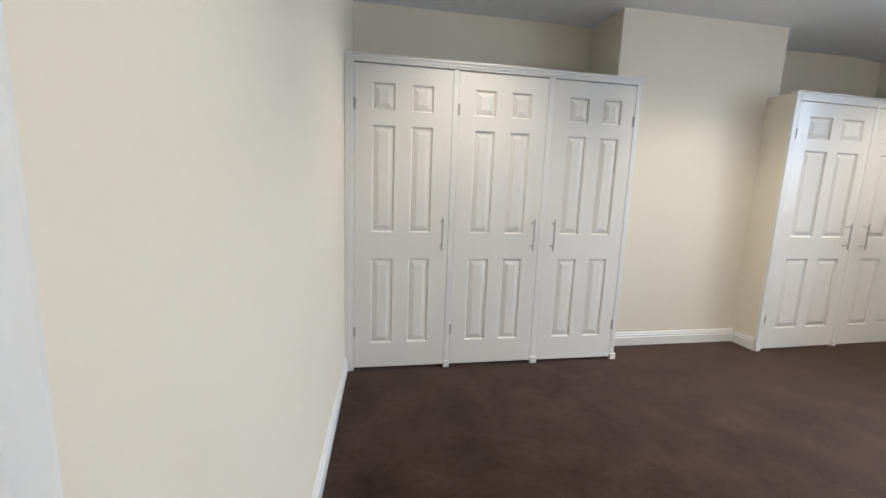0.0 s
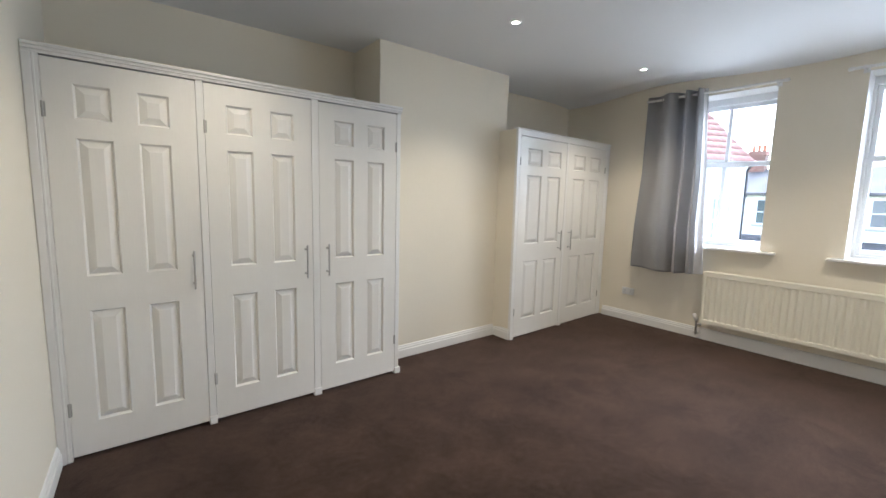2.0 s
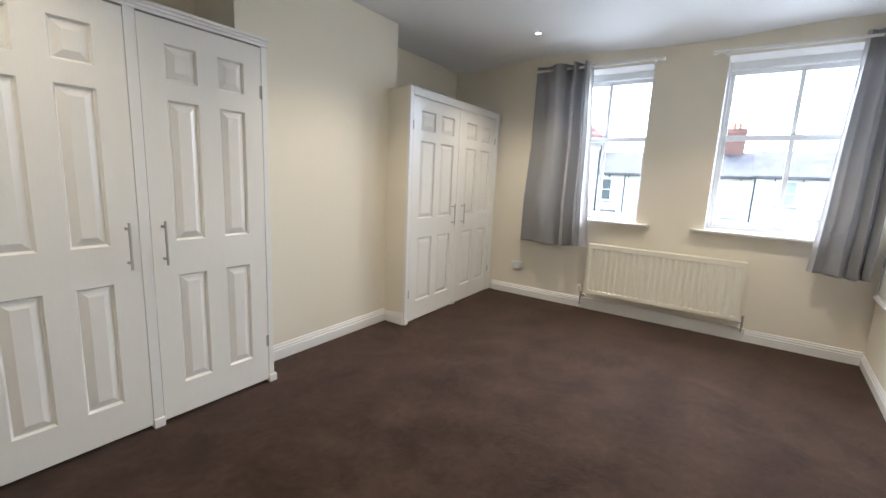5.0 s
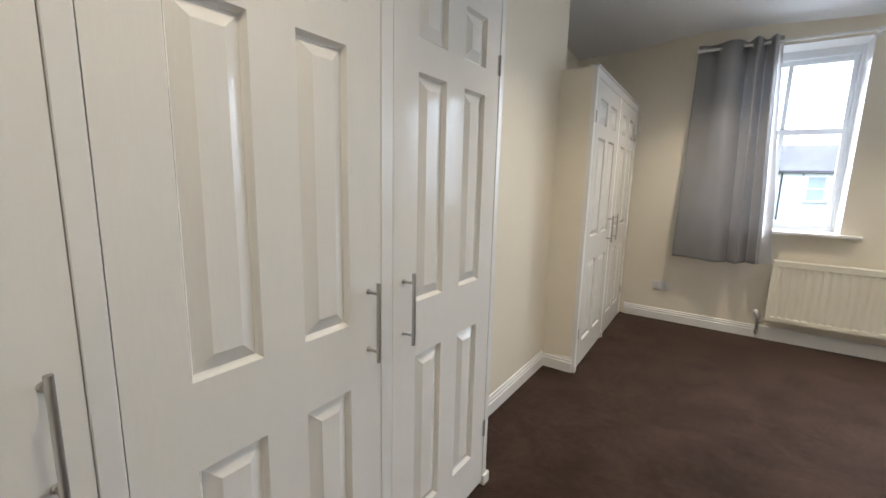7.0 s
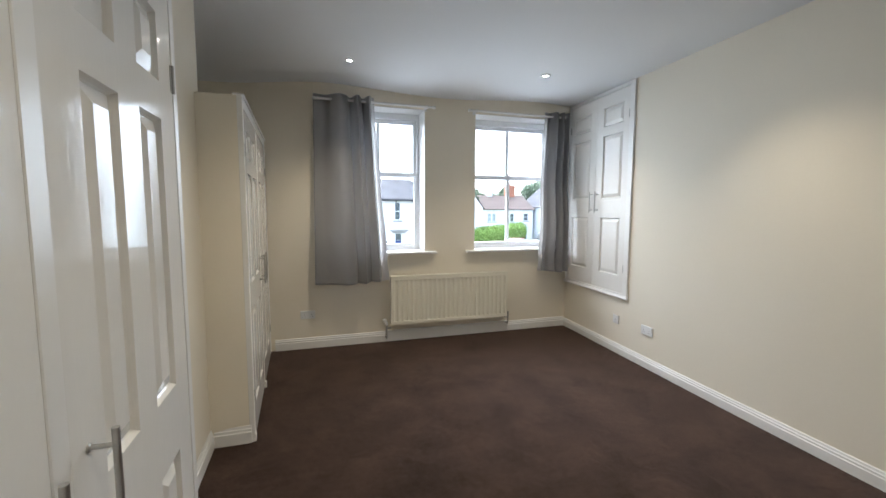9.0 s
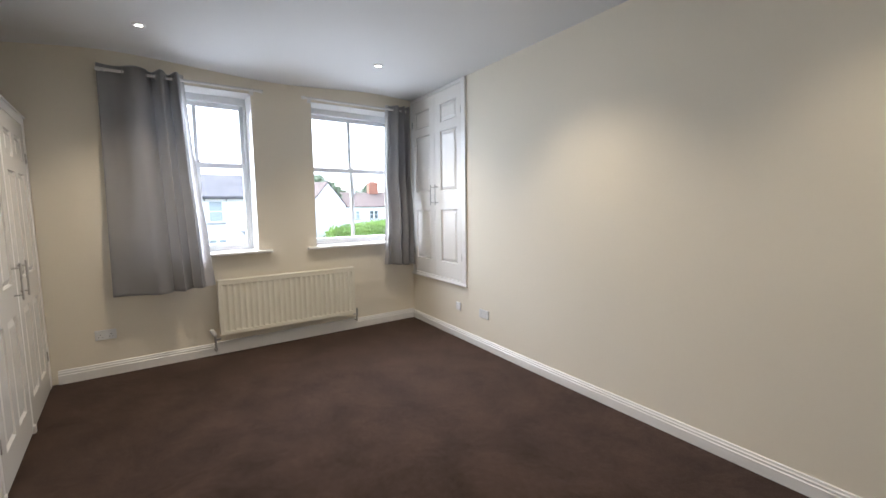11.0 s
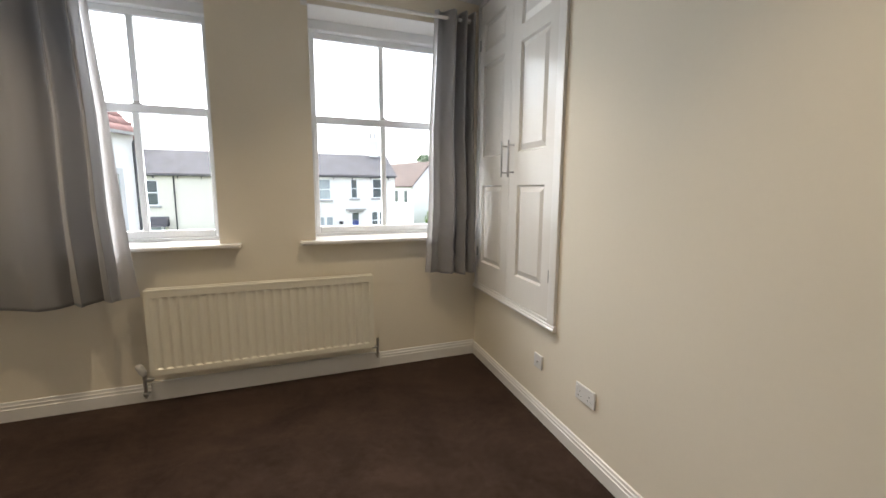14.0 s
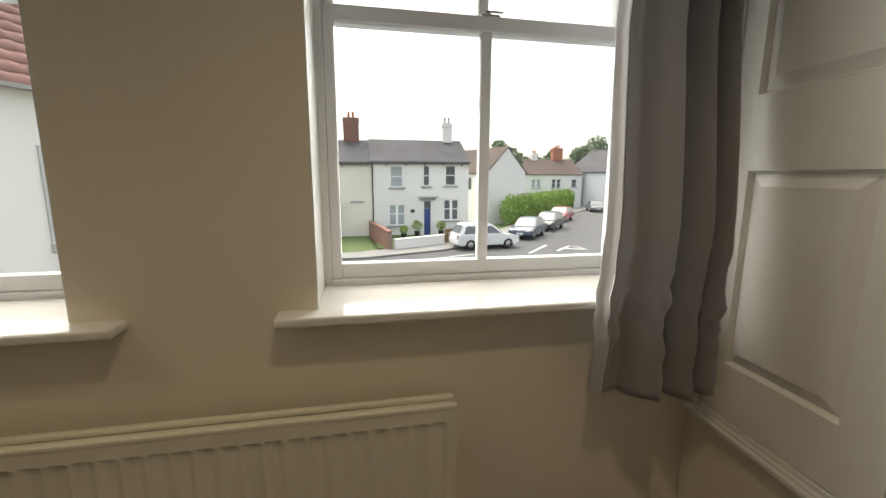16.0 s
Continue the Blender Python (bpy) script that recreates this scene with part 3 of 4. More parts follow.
CROWS = ((0.17, 0.757), (0.963, 1.618), (1.713, 1.908))
# local x runs towards the doorway, since the leaves face the other way
door_leaf(cb, 0.524, 2.04, ((0.117, 0.437),), CROWS, (4.386, 0.012, 0.642), 0.058, (0.808, 1.04), 0.524, (0.21, 1.74), 180)
door_leaf(cb, 0.511, 2.04, ((0.07, 0.405),), CROWS, (4.900, 0.012, 0.642), 0.475, (0.808, 1.04), 0.0, (0.21, 1.74), 180)


# ---- radiator ----
def radiator():
    y0, y1, z0, z1, xf = 0.299, 1.677, 0.228, 0.75, 4.832
    rad = base("radiator", "cream enamelled double panel radiator with a top grille", "radiator", (xf, y0, 0))
    w, n = y1 - y0, 25
    bm = bmesh.new()
    pitch = (w - 0.05) / n
    cut = ((0.06, 0.0), (0.27, 0.0065), (0.38, 0.0085), (0.62, 0.0085), (0.73, 0.0065), (0.94, 0.0))
    ys, deep = [0.0], [0.0]
    for i in range(n):
        ys += [0.025 + (i + q) * pitch for q, _ in cut]
        deep += [d for _, d in cut]
    ys.append(w)
    deep.append(0.0)
    zs = [z0, z0 + 0.034, z0 + 0.042, z1 - 0.041, z1 - 0.034, z1]
    verts = []
    for j, z in enumerate(zs):
        verts.append([bm.verts.new((d if 2 <= j <= 3 else 0.0, y, z)) for y, d in zip(ys, deep)])
    for a, b in zip(verts, verts[1:]):
        for i in range(len(ys) - 1):
            bm.faces.new((a[i], a[i + 1], b[i + 1], b[i]))
    box(bm, 0.0145, 0.02, 0.001, w - 0.001, z0 + 0.001, z1 - 0.001)
    part("front_panel", bm, RADIATOR, rad, "fluted front panel")
    part("back_panel", slab(0.057, 0.068, 0.0, w, z0, z1 - 0.004, bevel=0.003), RADIATOR, rad)
    for a, b in ((-0.001, 0.003), (w - 0.003, w + 0.001)):
        part("end_panel", slab(0.004, 0.068, a, b, z0 + 0.01, z1 - 0.004, bevel=0.001), RADIATOR, rad)
    bm = bmesh.new()
    for a, b in ((0.0, 0.018), (0.05, 0.068)):
        box(bm, a, b, -0.001, w + 0.001, z1 - 0.003, z1 + 0.014, bevel=0.007, seg=4)
    box(bm, 0.018, 0.05, 0.0, w, z1 - 0.006, z1 - 0.002)
    part("top_grille", bm, RADIATOR, rad)
    # plain dark block paints the shade between the two panels
    part("convector_shade", slab(0.024, 0.053, 0.02, w - 0.02, z0 + 0.03, z1 - 0.03), DARK, rad, "dark block standing in for the shade between the panels")
    for i, yb in enumerate((0.25, w - 0.25)):
        part("bracket", slab(0.068, XW - xf - 0.0005, yb, yb + 0.03, z0 + 0.05, z1 - 0.05), RADIATOR, rad)
    # thermostatic valve at the far end, lockshield at the other
    bm = bmesh.new()
    lathe(bm, [(0.0, 0.33), (0.012, 0.33), (0.019, 0.322), (0.021, 0.31), (0.021, 0.27), (0.017, 0.262), (0.016, 0.25), (0.0, 0.25)], 18, "Z", (0.05, w + 0.045, -0.03))
    bmesh.ops.rotate(bm, verts=bm.verts[:], cent=(0.05, w + 0.045, 0.225), matrix=Matrix.Rotation(radians(-24), 3, "X"))
    part("thermostat_head", bm, PLASTIC, rad, "white plastic thermostatic valve head")
    bm = bmesh.new()
    tube(bm, (0.05, w + 0.045, 0.10), (0.05, w + 0.045, 0.225), 0.011)
    tube(bm, (0.05, w - 0.004, 0.19), (0.05, w + 0.045, 0.19), 0.011)
    lathe(bm, [(0.011, 0.085), (0.016, 0.087), (0.016, 0.107), (0.011, 0.11)], 8, "Z", (0.05, w + 0.045, 0))
    part("valve_body", bm, STEEL, rad, "chromed valve body")
    bm = bmesh.new()
    tube(bm, (0.05, w + 0.045, 0.10), (0.05, w + 0.045, 0.07), 0.0075)
    tube(bm, (0.05, w + 0.045, 0.0765), (XW - xf, w + 0.045, 0.0765), 0.0075)
    part("pipe", bm, STEEL, rad, "chromed pipe tail")
    bm = bmesh.new()
    tube(bm, (0.05, -0.035, 0.15), (0.05, -0.035, 0.25), 0.01)
    tube(bm, (0.05, 0.004, 0.21), (0.05, -0.035, 0.21), 0.01)
    tube(bm, (0.05, -0.035, 0.25), (0.05, -0.035, 0.275), 0.012, 0.01)
    part("valve_body", bm, STEEL, rad, "brass lockshield valve")
    bm = bmesh.new()
    tube(bm, (0.05, -0.035, 0.15), (0.05, -0.035, 0.125), 0.0075)
    tube(bm, (0.05, -0.035, 0.13), (XW - xf, -0.035, 0.13), 0.0075)
    part("pipe", bm, STEEL, rad, "chromed pipe tail")


radiator()


# ---- curtains and poles ----
def pole(y0, y1, ends):
    z, x = 2.574, 4.885
    p = base("curtain_pole", "slim white metal curtain pole over a window", "curtain pole", (x, 0, z))
    bm = bmesh.new()
    tube(bm, (0, y0, 0), (0, y1, 0), 0.0125, n=14)
    part("rod", bm, TRIM, p)
    for yy, s in ((y0, -1), (y1, 1)):
        bm = bmesh.new()
        lathe(bm, [(0.0, -0.0), (0.015, 0.0), (0.0165, s * 0.006), (0.0165, s * 0.03), (0.012, s * 0.036), (0.0, s * 0.037)], 14, "Y", (0, yy, 0))
        part("finial", bm, TRIM, p)
    for yy in ends:
        bm = slab(0.012, XW - x, yy - 0.007, yy + 0.007, -0.009, 0.009, bevel=0.002)
        lathe(bm, [(0.014, -0.008), (0.0175, -0.008), (0.0175, 0.008), (0.014, 0.008)], 16, "Y", (0, yy, 0))
        box(bm, XW - x - 0.005, XW - x - 0.0005, yy - 0.02, yy + 0.02, -0.03, 0.03, bevel=0.002)
        part("bracket", bm, TRIM, p)


pole(1.205, 2.405, (1.26, 2.385))
pole(-0.435, 0.755, (0.69, -0.41))


def curtain(y0, y1, b0, b1, z0, z1, folds, seed, lead, creased, flap):
    """Hanging eyelet curtain; y0..y1 at the pole, b0..b1 at the hem; folds: share of the width and depth of each."""
    cur = base("curtain", "grey lined eyelet curtain drawn to one side", "curtain", (4.885, (y0 + y1) / 2, 2.574))
    zc, yc = 2.574, (y0 + y1) / 2
    nv, per = 84, 20
    total = sum(w for w, _ in folds)
    us, at_start = [], 0.0
    for k, (w, a) in enumerate(folds):
        nxt = folds[min(k + 1, len(folds) - 1)][1]
        for q in range(per):
            us.append((at_start + w * q / per, k + q / per, a + (nxt - a) * q / per))
        at_start += w
    us.append((total, len(folds), folds[-1][1]))
    bm = bmesh.new()
    rows, edge = [], []
    for j in range(nv + 1):
        t = j / nv
        row = []
        for w, ph, a in us:
            u = w / total
            s = math.sin(2 * math.pi * ph + 0.35 * t * math.sin(2.1 * ph + seed))
            s = math.copysign(abs(s) ** 0.95, s)
            yy = (y0 + (y1 - y0) * u) * (1 - t) + (b0 + (b1 - b0) * u) * t
            yy += 0.010 * t * math.sin(4 * math.pi * ph + seed)
            crumple = 0.008 * noise.noise(Vector((ph * 1.3, t * 4.0, seed))) * (0.5 + t)
            loose = max(0.0, 1 - abs(t - 0.87) / 0.16) * creased
            crease = 1 - 2 * abs(noise.noise(Vector((ph * 3.0 + t * 7, t * 19.0, seed + 5))))
            crumple += loose * (0.022 * crease + 0.012 * noise.noise(Vector((ph * 5, t * 34.0, seed + 9))))
            zz = z1 + (z0 - z1) * t + 0.010 * t * math.sin(ph * 1.7 + seed)
            xx = a * (1 - 0.2 * t) * s + crumple
            ease = min(1.0, max(0.0, (t - 0.45) / 0.3))
            xx = xx - 0.072 * ease
            row.append(bm.verts.new((min(xx, (0.105 - 0.112 * ease)), yy - yc, zz - zc)))
        rows.append(row)
        edge.append((*row[lead].co, 0.105 - 0.112 * min(1.0, max(0.0, (t - 0.45) / 0.3))))
    for a, b in zip(rows, rows[1:]):
        for i in range(len(us) - 1):
            f = bm.faces.new((a[i], a[i + 1], b[i + 1], b[i]))
            f.smooth = True
    cloth = part("cloth", bm, CURTAIN, cur)
    # the pale lining shows where the leading edge turns back
    bm = bmesh.new()
    side = -1 if lead else 1
    strip = []
    for j, (x, y, z, lim) in enumerate(edge):
        t = j / (len(edge) - 1)
        wide = (flap[0] + (flap[1] - flap[0]) * t ** 1.5) * (1 + 0.12 * noise.noise(Vector((t * 5, seed, 2))))
        roll = 0.012 * noise.noise(Vector((t * 7, seed, 4)))
        strip.append([bm.verts.new((min(x + dx, lim), y + side * dy, z + dz)) for dx, dy, dz in ((0.003, 0, 0), (0.012 + roll, wide * 0.45, 0.002), (0.022, wide, 0.006 * t), (0.034 - roll, wide * 0.8, 0.01 * t), (0.03, wide * 0.2, 0.006))])
    for a, b in zip(strip, strip[1:]):
        for i in range(4):
            f = bm.faces.new((a[i], a[i + 1], b[i + 1], b[i]))
            f.smooth = True
    part("lining", bm, LINING, cur, "pale lining along the leading edge")
    sol = cloth.modifiers.new("thickness", "SOLIDIFY")
    sol.thickness = 0.0025
    for w, ph, a in us:
        if abs(ph * 2 - round(ph * 2)) < 1e-6 and 0 < ph < len(folds):
            bm = bmesh.new()
            lathe(bm, [(0.019, -0.004), (0.026, -0.004), (0.028, 0.0), (0.026, 0.004), (0.019, 0.004), (0.019, -0.004)], 18, "Y", (0, y0 + (y1 - y0) * w / total - yc, 0))
            part("eyelet", bm, STEEL, cur, "silver metal eyelet ring")


curtain(2.432, 1.86, 2.452, 1.775, 0.712, 2.622, ((0.58, 0.02), (0.23, 0.075), (0.19, 0.07)), 3, -1, 0.25, (0.03, 0.085))
curtain(-0.212, -0.487, -0.14, -0.478, 0.742, 2.622, ((0.5, 0.03), (0.27, 0.058), (0.23, 0.055)), 8, 0, 1.0, (0.022, 0.034))


# ---- sockets and downlights ----
def socket(at, turn, gangs, label):
    """Square-edged wiring plate, its face towards -y before turning."""
    w = 0.146 if gangs == 2 else 0.086
    s = base("socket" if gangs == 2 else "aerial_socket", label, "socket", at, turn)
    part("faceplate", slab(-w / 2, w / 2, -0.011, -0.0005, -0.043, 0.043, bevel=0.004, seg=2), PLASTIC, s)
    if gangs == 2:
        for cx in (-0.036, 0.036):
            # thin dark plates on the face paint the shade in the pin holes
            bm = bmesh.new()
            for dx, dz, a, b in ((0, 0.012, 0.002, 0.004), (-0.011, -0.01, 0.0032, 0.002), (0.011, -0.01, 0.0032, 0.002)):
                box(bm, cx + dx - a, cx + dx + a, -0.0118, -0.0112, dz - b - 0.008, dz + b - 0.008)
            part("pin_hole_shade", bm, DARK, s, "dark plates for the shade in the pin holes")
            part("switch", slab(cx - 0.006 + (0.02 if cx > 0 else -0.02), cx + 0.006 + (0.02 if cx > 0 else -0.02), -0.0145, -0.0112, 0.014, 0.032, bevel=0.001), PLASTIC, s)
    else:
        bm = bmesh.new()
        lathe(bm, [(0.0, -0.016), (0.005, -0.016), (0.006, -0.0112)], 12, "Y")
        part("outlet", bm, STEEL, s, "small round aerial outlet")


def on_long(x):
    t = radians(LONG["turn"])
    return LONG["at"][0] + x * math.cos(t), LONG["at"][1] + x * math.sin(t)


socket((*on_long(3.502), 0.36), 180 + LONG["turn"], 2, "white plastic double socket low on the long wall")
socket((*on_long(3.948), 0.356), 180 + LONG["turn"], 1, "white plastic single outlet plate below the wall cupboard")
socket((XW, 2.535, 0.376), -90, 2, "white plastic double socket below the curtain")

for lx, ly in LAMPS:
    d = base("downlight", "round recessed ceiling downlight with white bezel, lit", "downlight", (lx, ly, CEIL), group="ceiling downlights")
    bm = bmesh.new()
    lathe(bm, [(0.0215, 0.012), (0.023, -0.001), (0.03, -0.009), (0.04, -0.007), (0.043, -0.002), (0.043, 0.012)], 28)
    part("bezel", bm, PLASTIC, d)
    bm = bmesh.new()
    lathe(bm, [(0.0, -0.003), (0.014, -0.0025), (0.021, -0.0005), (0.021, 0.008)], 24)
    part("bulb", bm, BULB, d, "glowing lamp face")


# ---- outside ----
GZ = -3.25
bm = bmesh.new()
bm.faces.new([bm.verts.new(p) for p in ((-700, -700, GZ - 0.12), (700, -700, GZ - 0.12), (700, 700, GZ - 0.12), (-700, 700, GZ - 0.12))])
structure("ground", bm, GRASS, "rough green ground reaching to the horizon", "ground")

KERB = [(26.0, 60), (26.3, 10), (27.2, 0), (28.9, -4.6), (32.2, -9.0), (37, -12.8), (43, -17.3), (58, -31.5), (95, -68)]
bm = bmesh.new()
prism(bm, [(6.2, 60)] + [(6.2, -68)] + KERB[::-1], "z", GZ - 0.3, GZ)
structure("road", bm, ASPHALT, "grey worn asphalt road and junction", "road")
bm = bmesh.new()
prism(bm, [(x - 0.001, y) for x, y in KERB] + [(x + 1.7, y + 0.9) for x, y in KERB[::-1]], "z", GZ - 0.2, GZ + 0.11)
structure("pavement", bm, PAVING, "grey paved footway with a kerb", "pavement")
for x0, y0, x1, y1, w in ((27.3, -9.6, 30.0, -12.0, 0.14), (27.8, -11.7, 29.4, -13.4, 0.14), (28.6, -12.3, 28.0, -13.7, 0.14), (28.0, -13.8, 29.2, -13.6, 0.12), (26.4, -3.0, 27.6, -6.2, 0.12)):
    bm = bmesh.new()
    d = Vector((x1 - x0, y1 - y0))
    p = Vector((-d.y, d.x)).normalized() * w / 2
    prism(bm, [(x0 + p.x, y0 + p.y), (x1 + p.x, y1 + p.y), (x1 - p.x, y1 - p.y), (x0 - p.x, y0 - p.y)], "z", GZ + 0.001, GZ + 0.006)
    structure("road_marking", bm, LINE, "worn white painted line on the road", "road marking")


def house_window(parent, u, z0, w, h, wall_at=0.0, pane=PANE, style="sash", sill=STONE, surround=None):
    """A window in a facade that lies in the local plane x = wall_at and looks towards -x; u is its middle along y."""
    win = part("window", slab(wall_at + 0.10, wall_at + 0.12, u - w / 2, u + w / 2, z0, z0 + h), pane, parent, "timber sash window")
    bm = bmesh.new()
    f, x0, x1 = 0.07, wall_at + 0.05, wall_at + 0.1
    box(bm, x0, x1, u - w / 2, u - w / 2 + f, z0, z0 + h)
    box(bm, x0, x1, u + w / 2 - f, u + w / 2, z0, z0 + h)
    box(bm, x0, x1, u - w / 2 + f, u + w / 2 - f, z0, z0 + f)
    box(bm, x0, x1, u - w / 2 + f, u + w / 2 - f, z0 + h - f, z0 + h)
    if style in ("sash", "six"):
        box(bm, x0 + 0.004, x1, u - w / 2 + f, u + w / 2 - f, z0 + h * 0.5 - 0.03, z0 + h * 0.5 + 0.03)
    if style == "six":
        for k in (-1, 1):
            box(bm, x0 + 0.01, x1, u + k * (w / 2 - f) / 3 - 0.012, u + k * (w / 2 - f) / 3 + 0.012, z0 + f, z0 + h - f)
        for q in (0.27, 0.73):
            box(bm, x0 + 0.01, x1, u - w / 2 + f, u + w / 2 - f, z0 + h * q - 0.012, z0 + h * q + 0.012)
    if style == "pair":
        box(bm, x0, x1, u - 0.1, u + 0.1, z0 + f, z0 + h - f)
        box(bm, x0 + 0.004, x1, u - w / 2 + f, u + w / 2 - f, z0 + h * 0.55 - 0.03, z0 + h * 0.55 + 0.03)
    part("window_frame", bm, SASH, win, "white painted frame")
    part("sill", slab(wall_at - 0.1, wall_at + 0.12, u - w / 2 - 0.14, u + w / 2 + 0.14, z0 - 0.16, z0 - 0.001, bevel=0.01), sill, win)
    if surround:
        bm = bmesh.new()
        s = 0.13
        box(bm, wall_at - 0.03, wall_at + 0.1, u - w / 2 - s, u - w / 2 - 0.001, z0 - 0.16, z0 + h + s)
        box(bm, wall_at - 0.03, wall_at + 0.1, u + w / 2 + 0.001, u + w / 2 + s, z0 - 0.16, z0 + h + s)
        box(bm, wall_at - 0.03, wall_at + 0.1, u - w / 2, u + w / 2, z0 + h + 0.001, z0 + h + s)
        part("surround", bm, surround, win, "grey stone surround")
    return win


def ridge_roof(y0, y1, depth, eave, ridge, over=0.2, thick=0.12):
    """Two slopes with a ridge along local y; front eave at x = 0."""
    m = depth / 2
    k = (ridge - eave) / m
    out = [(-over, eave - over * k), (m, ridge), (depth + over, eave - over * k), (depth + over, eave - over * k + thick), (m, ridge + thick), (-over, eave - over * k + thick)]
    return prism(bmesh.new(), out, "y", y0 - 0.08, y1 + 0.08)


def gabled_body(y0, y1, depth, base_z, eave, ridge, holes):
    bm = pierced(y0, y1, base_z, eave, 0.0, 0.3, holes, "x")
    box(bm, depth - 0.3, depth, y0, y1, base_z, eave)
    for a, b in ((y0, y0 + 0.3), (y1 - 0.3, y1)):
        prism(bm, [(0.301, base_z), (depth - 0.301, base_z), (depth - 0.301, eave), (depth / 2, ridge - 0.02), (0.301, eave)], "y", a, b)
    return bm


def chimney(parent, x, y, z0, z1, w, d, mat, pots, pot_mat=ORANGE):
    bm = slab(x - w / 2, x + w / 2, y - d / 2, y + d / 2, z0, z1 - 0.35)
    box(bm, x - w / 2 - 0.06, x + w / 2 + 0.06, y - d / 2 - 0.06, y + d / 2 + 0.06, z1 - 0.35, z1 - 0.2)
    box(bm, x - w / 2 - 0.02, x + w / 2 + 0.02, y - d / 2 - 0.02, y + d / 2 + 0.02, z1 - 0.2, z1)
    ch = part("chimney", bm, mat, parent, "chimney stack")
    for k in range(pots):
        bm = bmesh.new()
        py = y + (k - (pots - 1) / 2) * 0.34
        lathe(bm, [(0.14, z1), (0.115, z1 + 0.06), (0.1, z1 + 0.38), (0.125, z1 + 0.4), (0.125, z1 + 0.46), (0.09, z1 + 0.46), (0.09, z1 + 0.2)], 12, "Z", (x, py, 0))
        part("chimney_pot", bm, pot_mat, ch, "clay chimney pot")
    return ch


def gutter(parent, y0, y1, z, x=-0.22):
    bm = slab(x - 0.06, x + 0.06, y0, y1, z - 0.05, z + 0.05, bevel=0.02)
    k = y0 + 0.6
    while k < y1:
        box(bm, x + 0.0, x + 0.2, k, k + 0.06, z - 0.2, z - 0.03)
        k += 1.45
    part("gutter", bm, BLACKGUT, parent, "black gutter on brackets")


def downpipe(parent, y, z0, z1):
    bm = bmesh.new()
    tube(bm, (-0.07, y, z0), (-0.07, y, z1), 0.045, n=8)
    part("downpipe", bm, BLACKGUT, parent, "black downpipe")


# white house across the road, at the end of its row
hx = 36.0
hb = base("house", "white rendered two-storey house with a slate roof and blue front door", "house", (hx, 0, 0))
HB_UP = [(-2.35, 0.50, 1.0, 1.62, PALEPANE, "sash"), (-4.66, 0.60, 0.55, 1.55, PANE, "sash"), (-6.55, 0.64, 0.85, 1.54, PANE, "sash")]
HB_DN = [(-2.36, -2.42, 1.25, 1.62, PALEPANE, "pair"), (-6.62, -2.08, 1.2, 1.62, PANE, "pair")]
holes = [(u - w / 2, u + w / 2, z, z + h) for u, z, w, h, *_ in HB_UP + HB_DN] + [(-5.02, -4.42, GZ, -0.55)]
part("wall", gabled_body(-8.0, -0.5, 7.0, GZ - 0.2, 2.38, 4.2, holes), RENDER, hb)
for u, z, w, h, pm, st in HB_UP + HB_DN:
    house_window(hb, u, z, w, h, 0.0, pm, st)
roof = part("roof", ridge_roof(-8.05, -0.45, 7.0, 2.42, 4.2), SLATE, hb, "grey slate roof")
chimney(roof, 3.5, -6.95, 3.9, 5.75, 0.7, 0.8, RENDER, 2, STONE)
gutter(hb, -8.05, -0.45, 2.30)
downpipe(hb, -0.55, GZ + 0.1, 2.3)
dr = part("door", slab(0.08, 0.13, -4.98, -4.46, GZ, -1.15), BLUEDOOR, hb, "dark blue panelled front door")
part("fanlight", slab(0.085, 0.12, -4.98, -4.46, -1.13, -0.57), PANE, dr)
bm = slab(0.02, 0.14, -5.02, -4.98, GZ, -0.55)
box(bm, 0.02, 0.14, -4.46, -4.42, GZ, -0.55)
part("door_frame", bm, SASH, dr)
bm = slab(-0.28, -0.001, -5.55, -3.98, -0.34, -0.2, bevel=0.02)
box(bm, -0.14, -0.001, -5.35, -4.18, -0.52, -0.34)
part("door_canopy", bm, STONE, hb, "moulded canopy over the front door")
part("name_plate", slab(-0.03, -0.001, -3.72, -3.4, -1.45, -1.2), BLACKGUT, hb, "small dark name plate")

# cream pair to the other side
ha = base("house", "cream rendered terraced house with bay windows and slate roof", "house", (hx + 0.05, 0, 0))
HA = [(3.48, 0.25, 1.03, 1.74, PANE, "sash"), (9.25, 0.15, 1.05, 1.75, PANE, "sash"), (13.6, 0.2, 1.05, 1.75, PANE, "sash"), (18.6, 0.2, 1.05, 1.75, PANE, "sash"), (23.6, 0.2, 1.05, 1.75, PANE, "sash")]
holes = [(u - w / 2, u + w / 2, z, z + h) for u, z, w, h, *_ in HA]
part("wall", gabled_body(-0.49, 30.0, 7.0, GZ - 0.2, 2.3, 4.1, holes), CREAMR, ha)
for u, z, w, h, pm, st in HA:
    house_window(ha, u, z, w, h, 0.0, pm, st)
roof = part("roof", ridge_roof(-0.36, 30.0, 7.0, 2.34, 4.1), SLATE, ha, "grey slate roof")
chimney(roof, 3.5, 0.95, 3.7, 5.95, 0.8, 1.25, REDBRICKY, 2)
chimney(roof, 3.5, 10.9, 3.7, 5.6, 0.8, 1.1, REDBRICKY, 3)
gutter(ha, -0.4, 30.0, 2.22)
downpipe(ha, 7.75, GZ + 0.1, 2.2)
part("ledge", slab(-0.09, -0.001, 0.1, 1.15, -0.66, -0.52), STONE, ha)
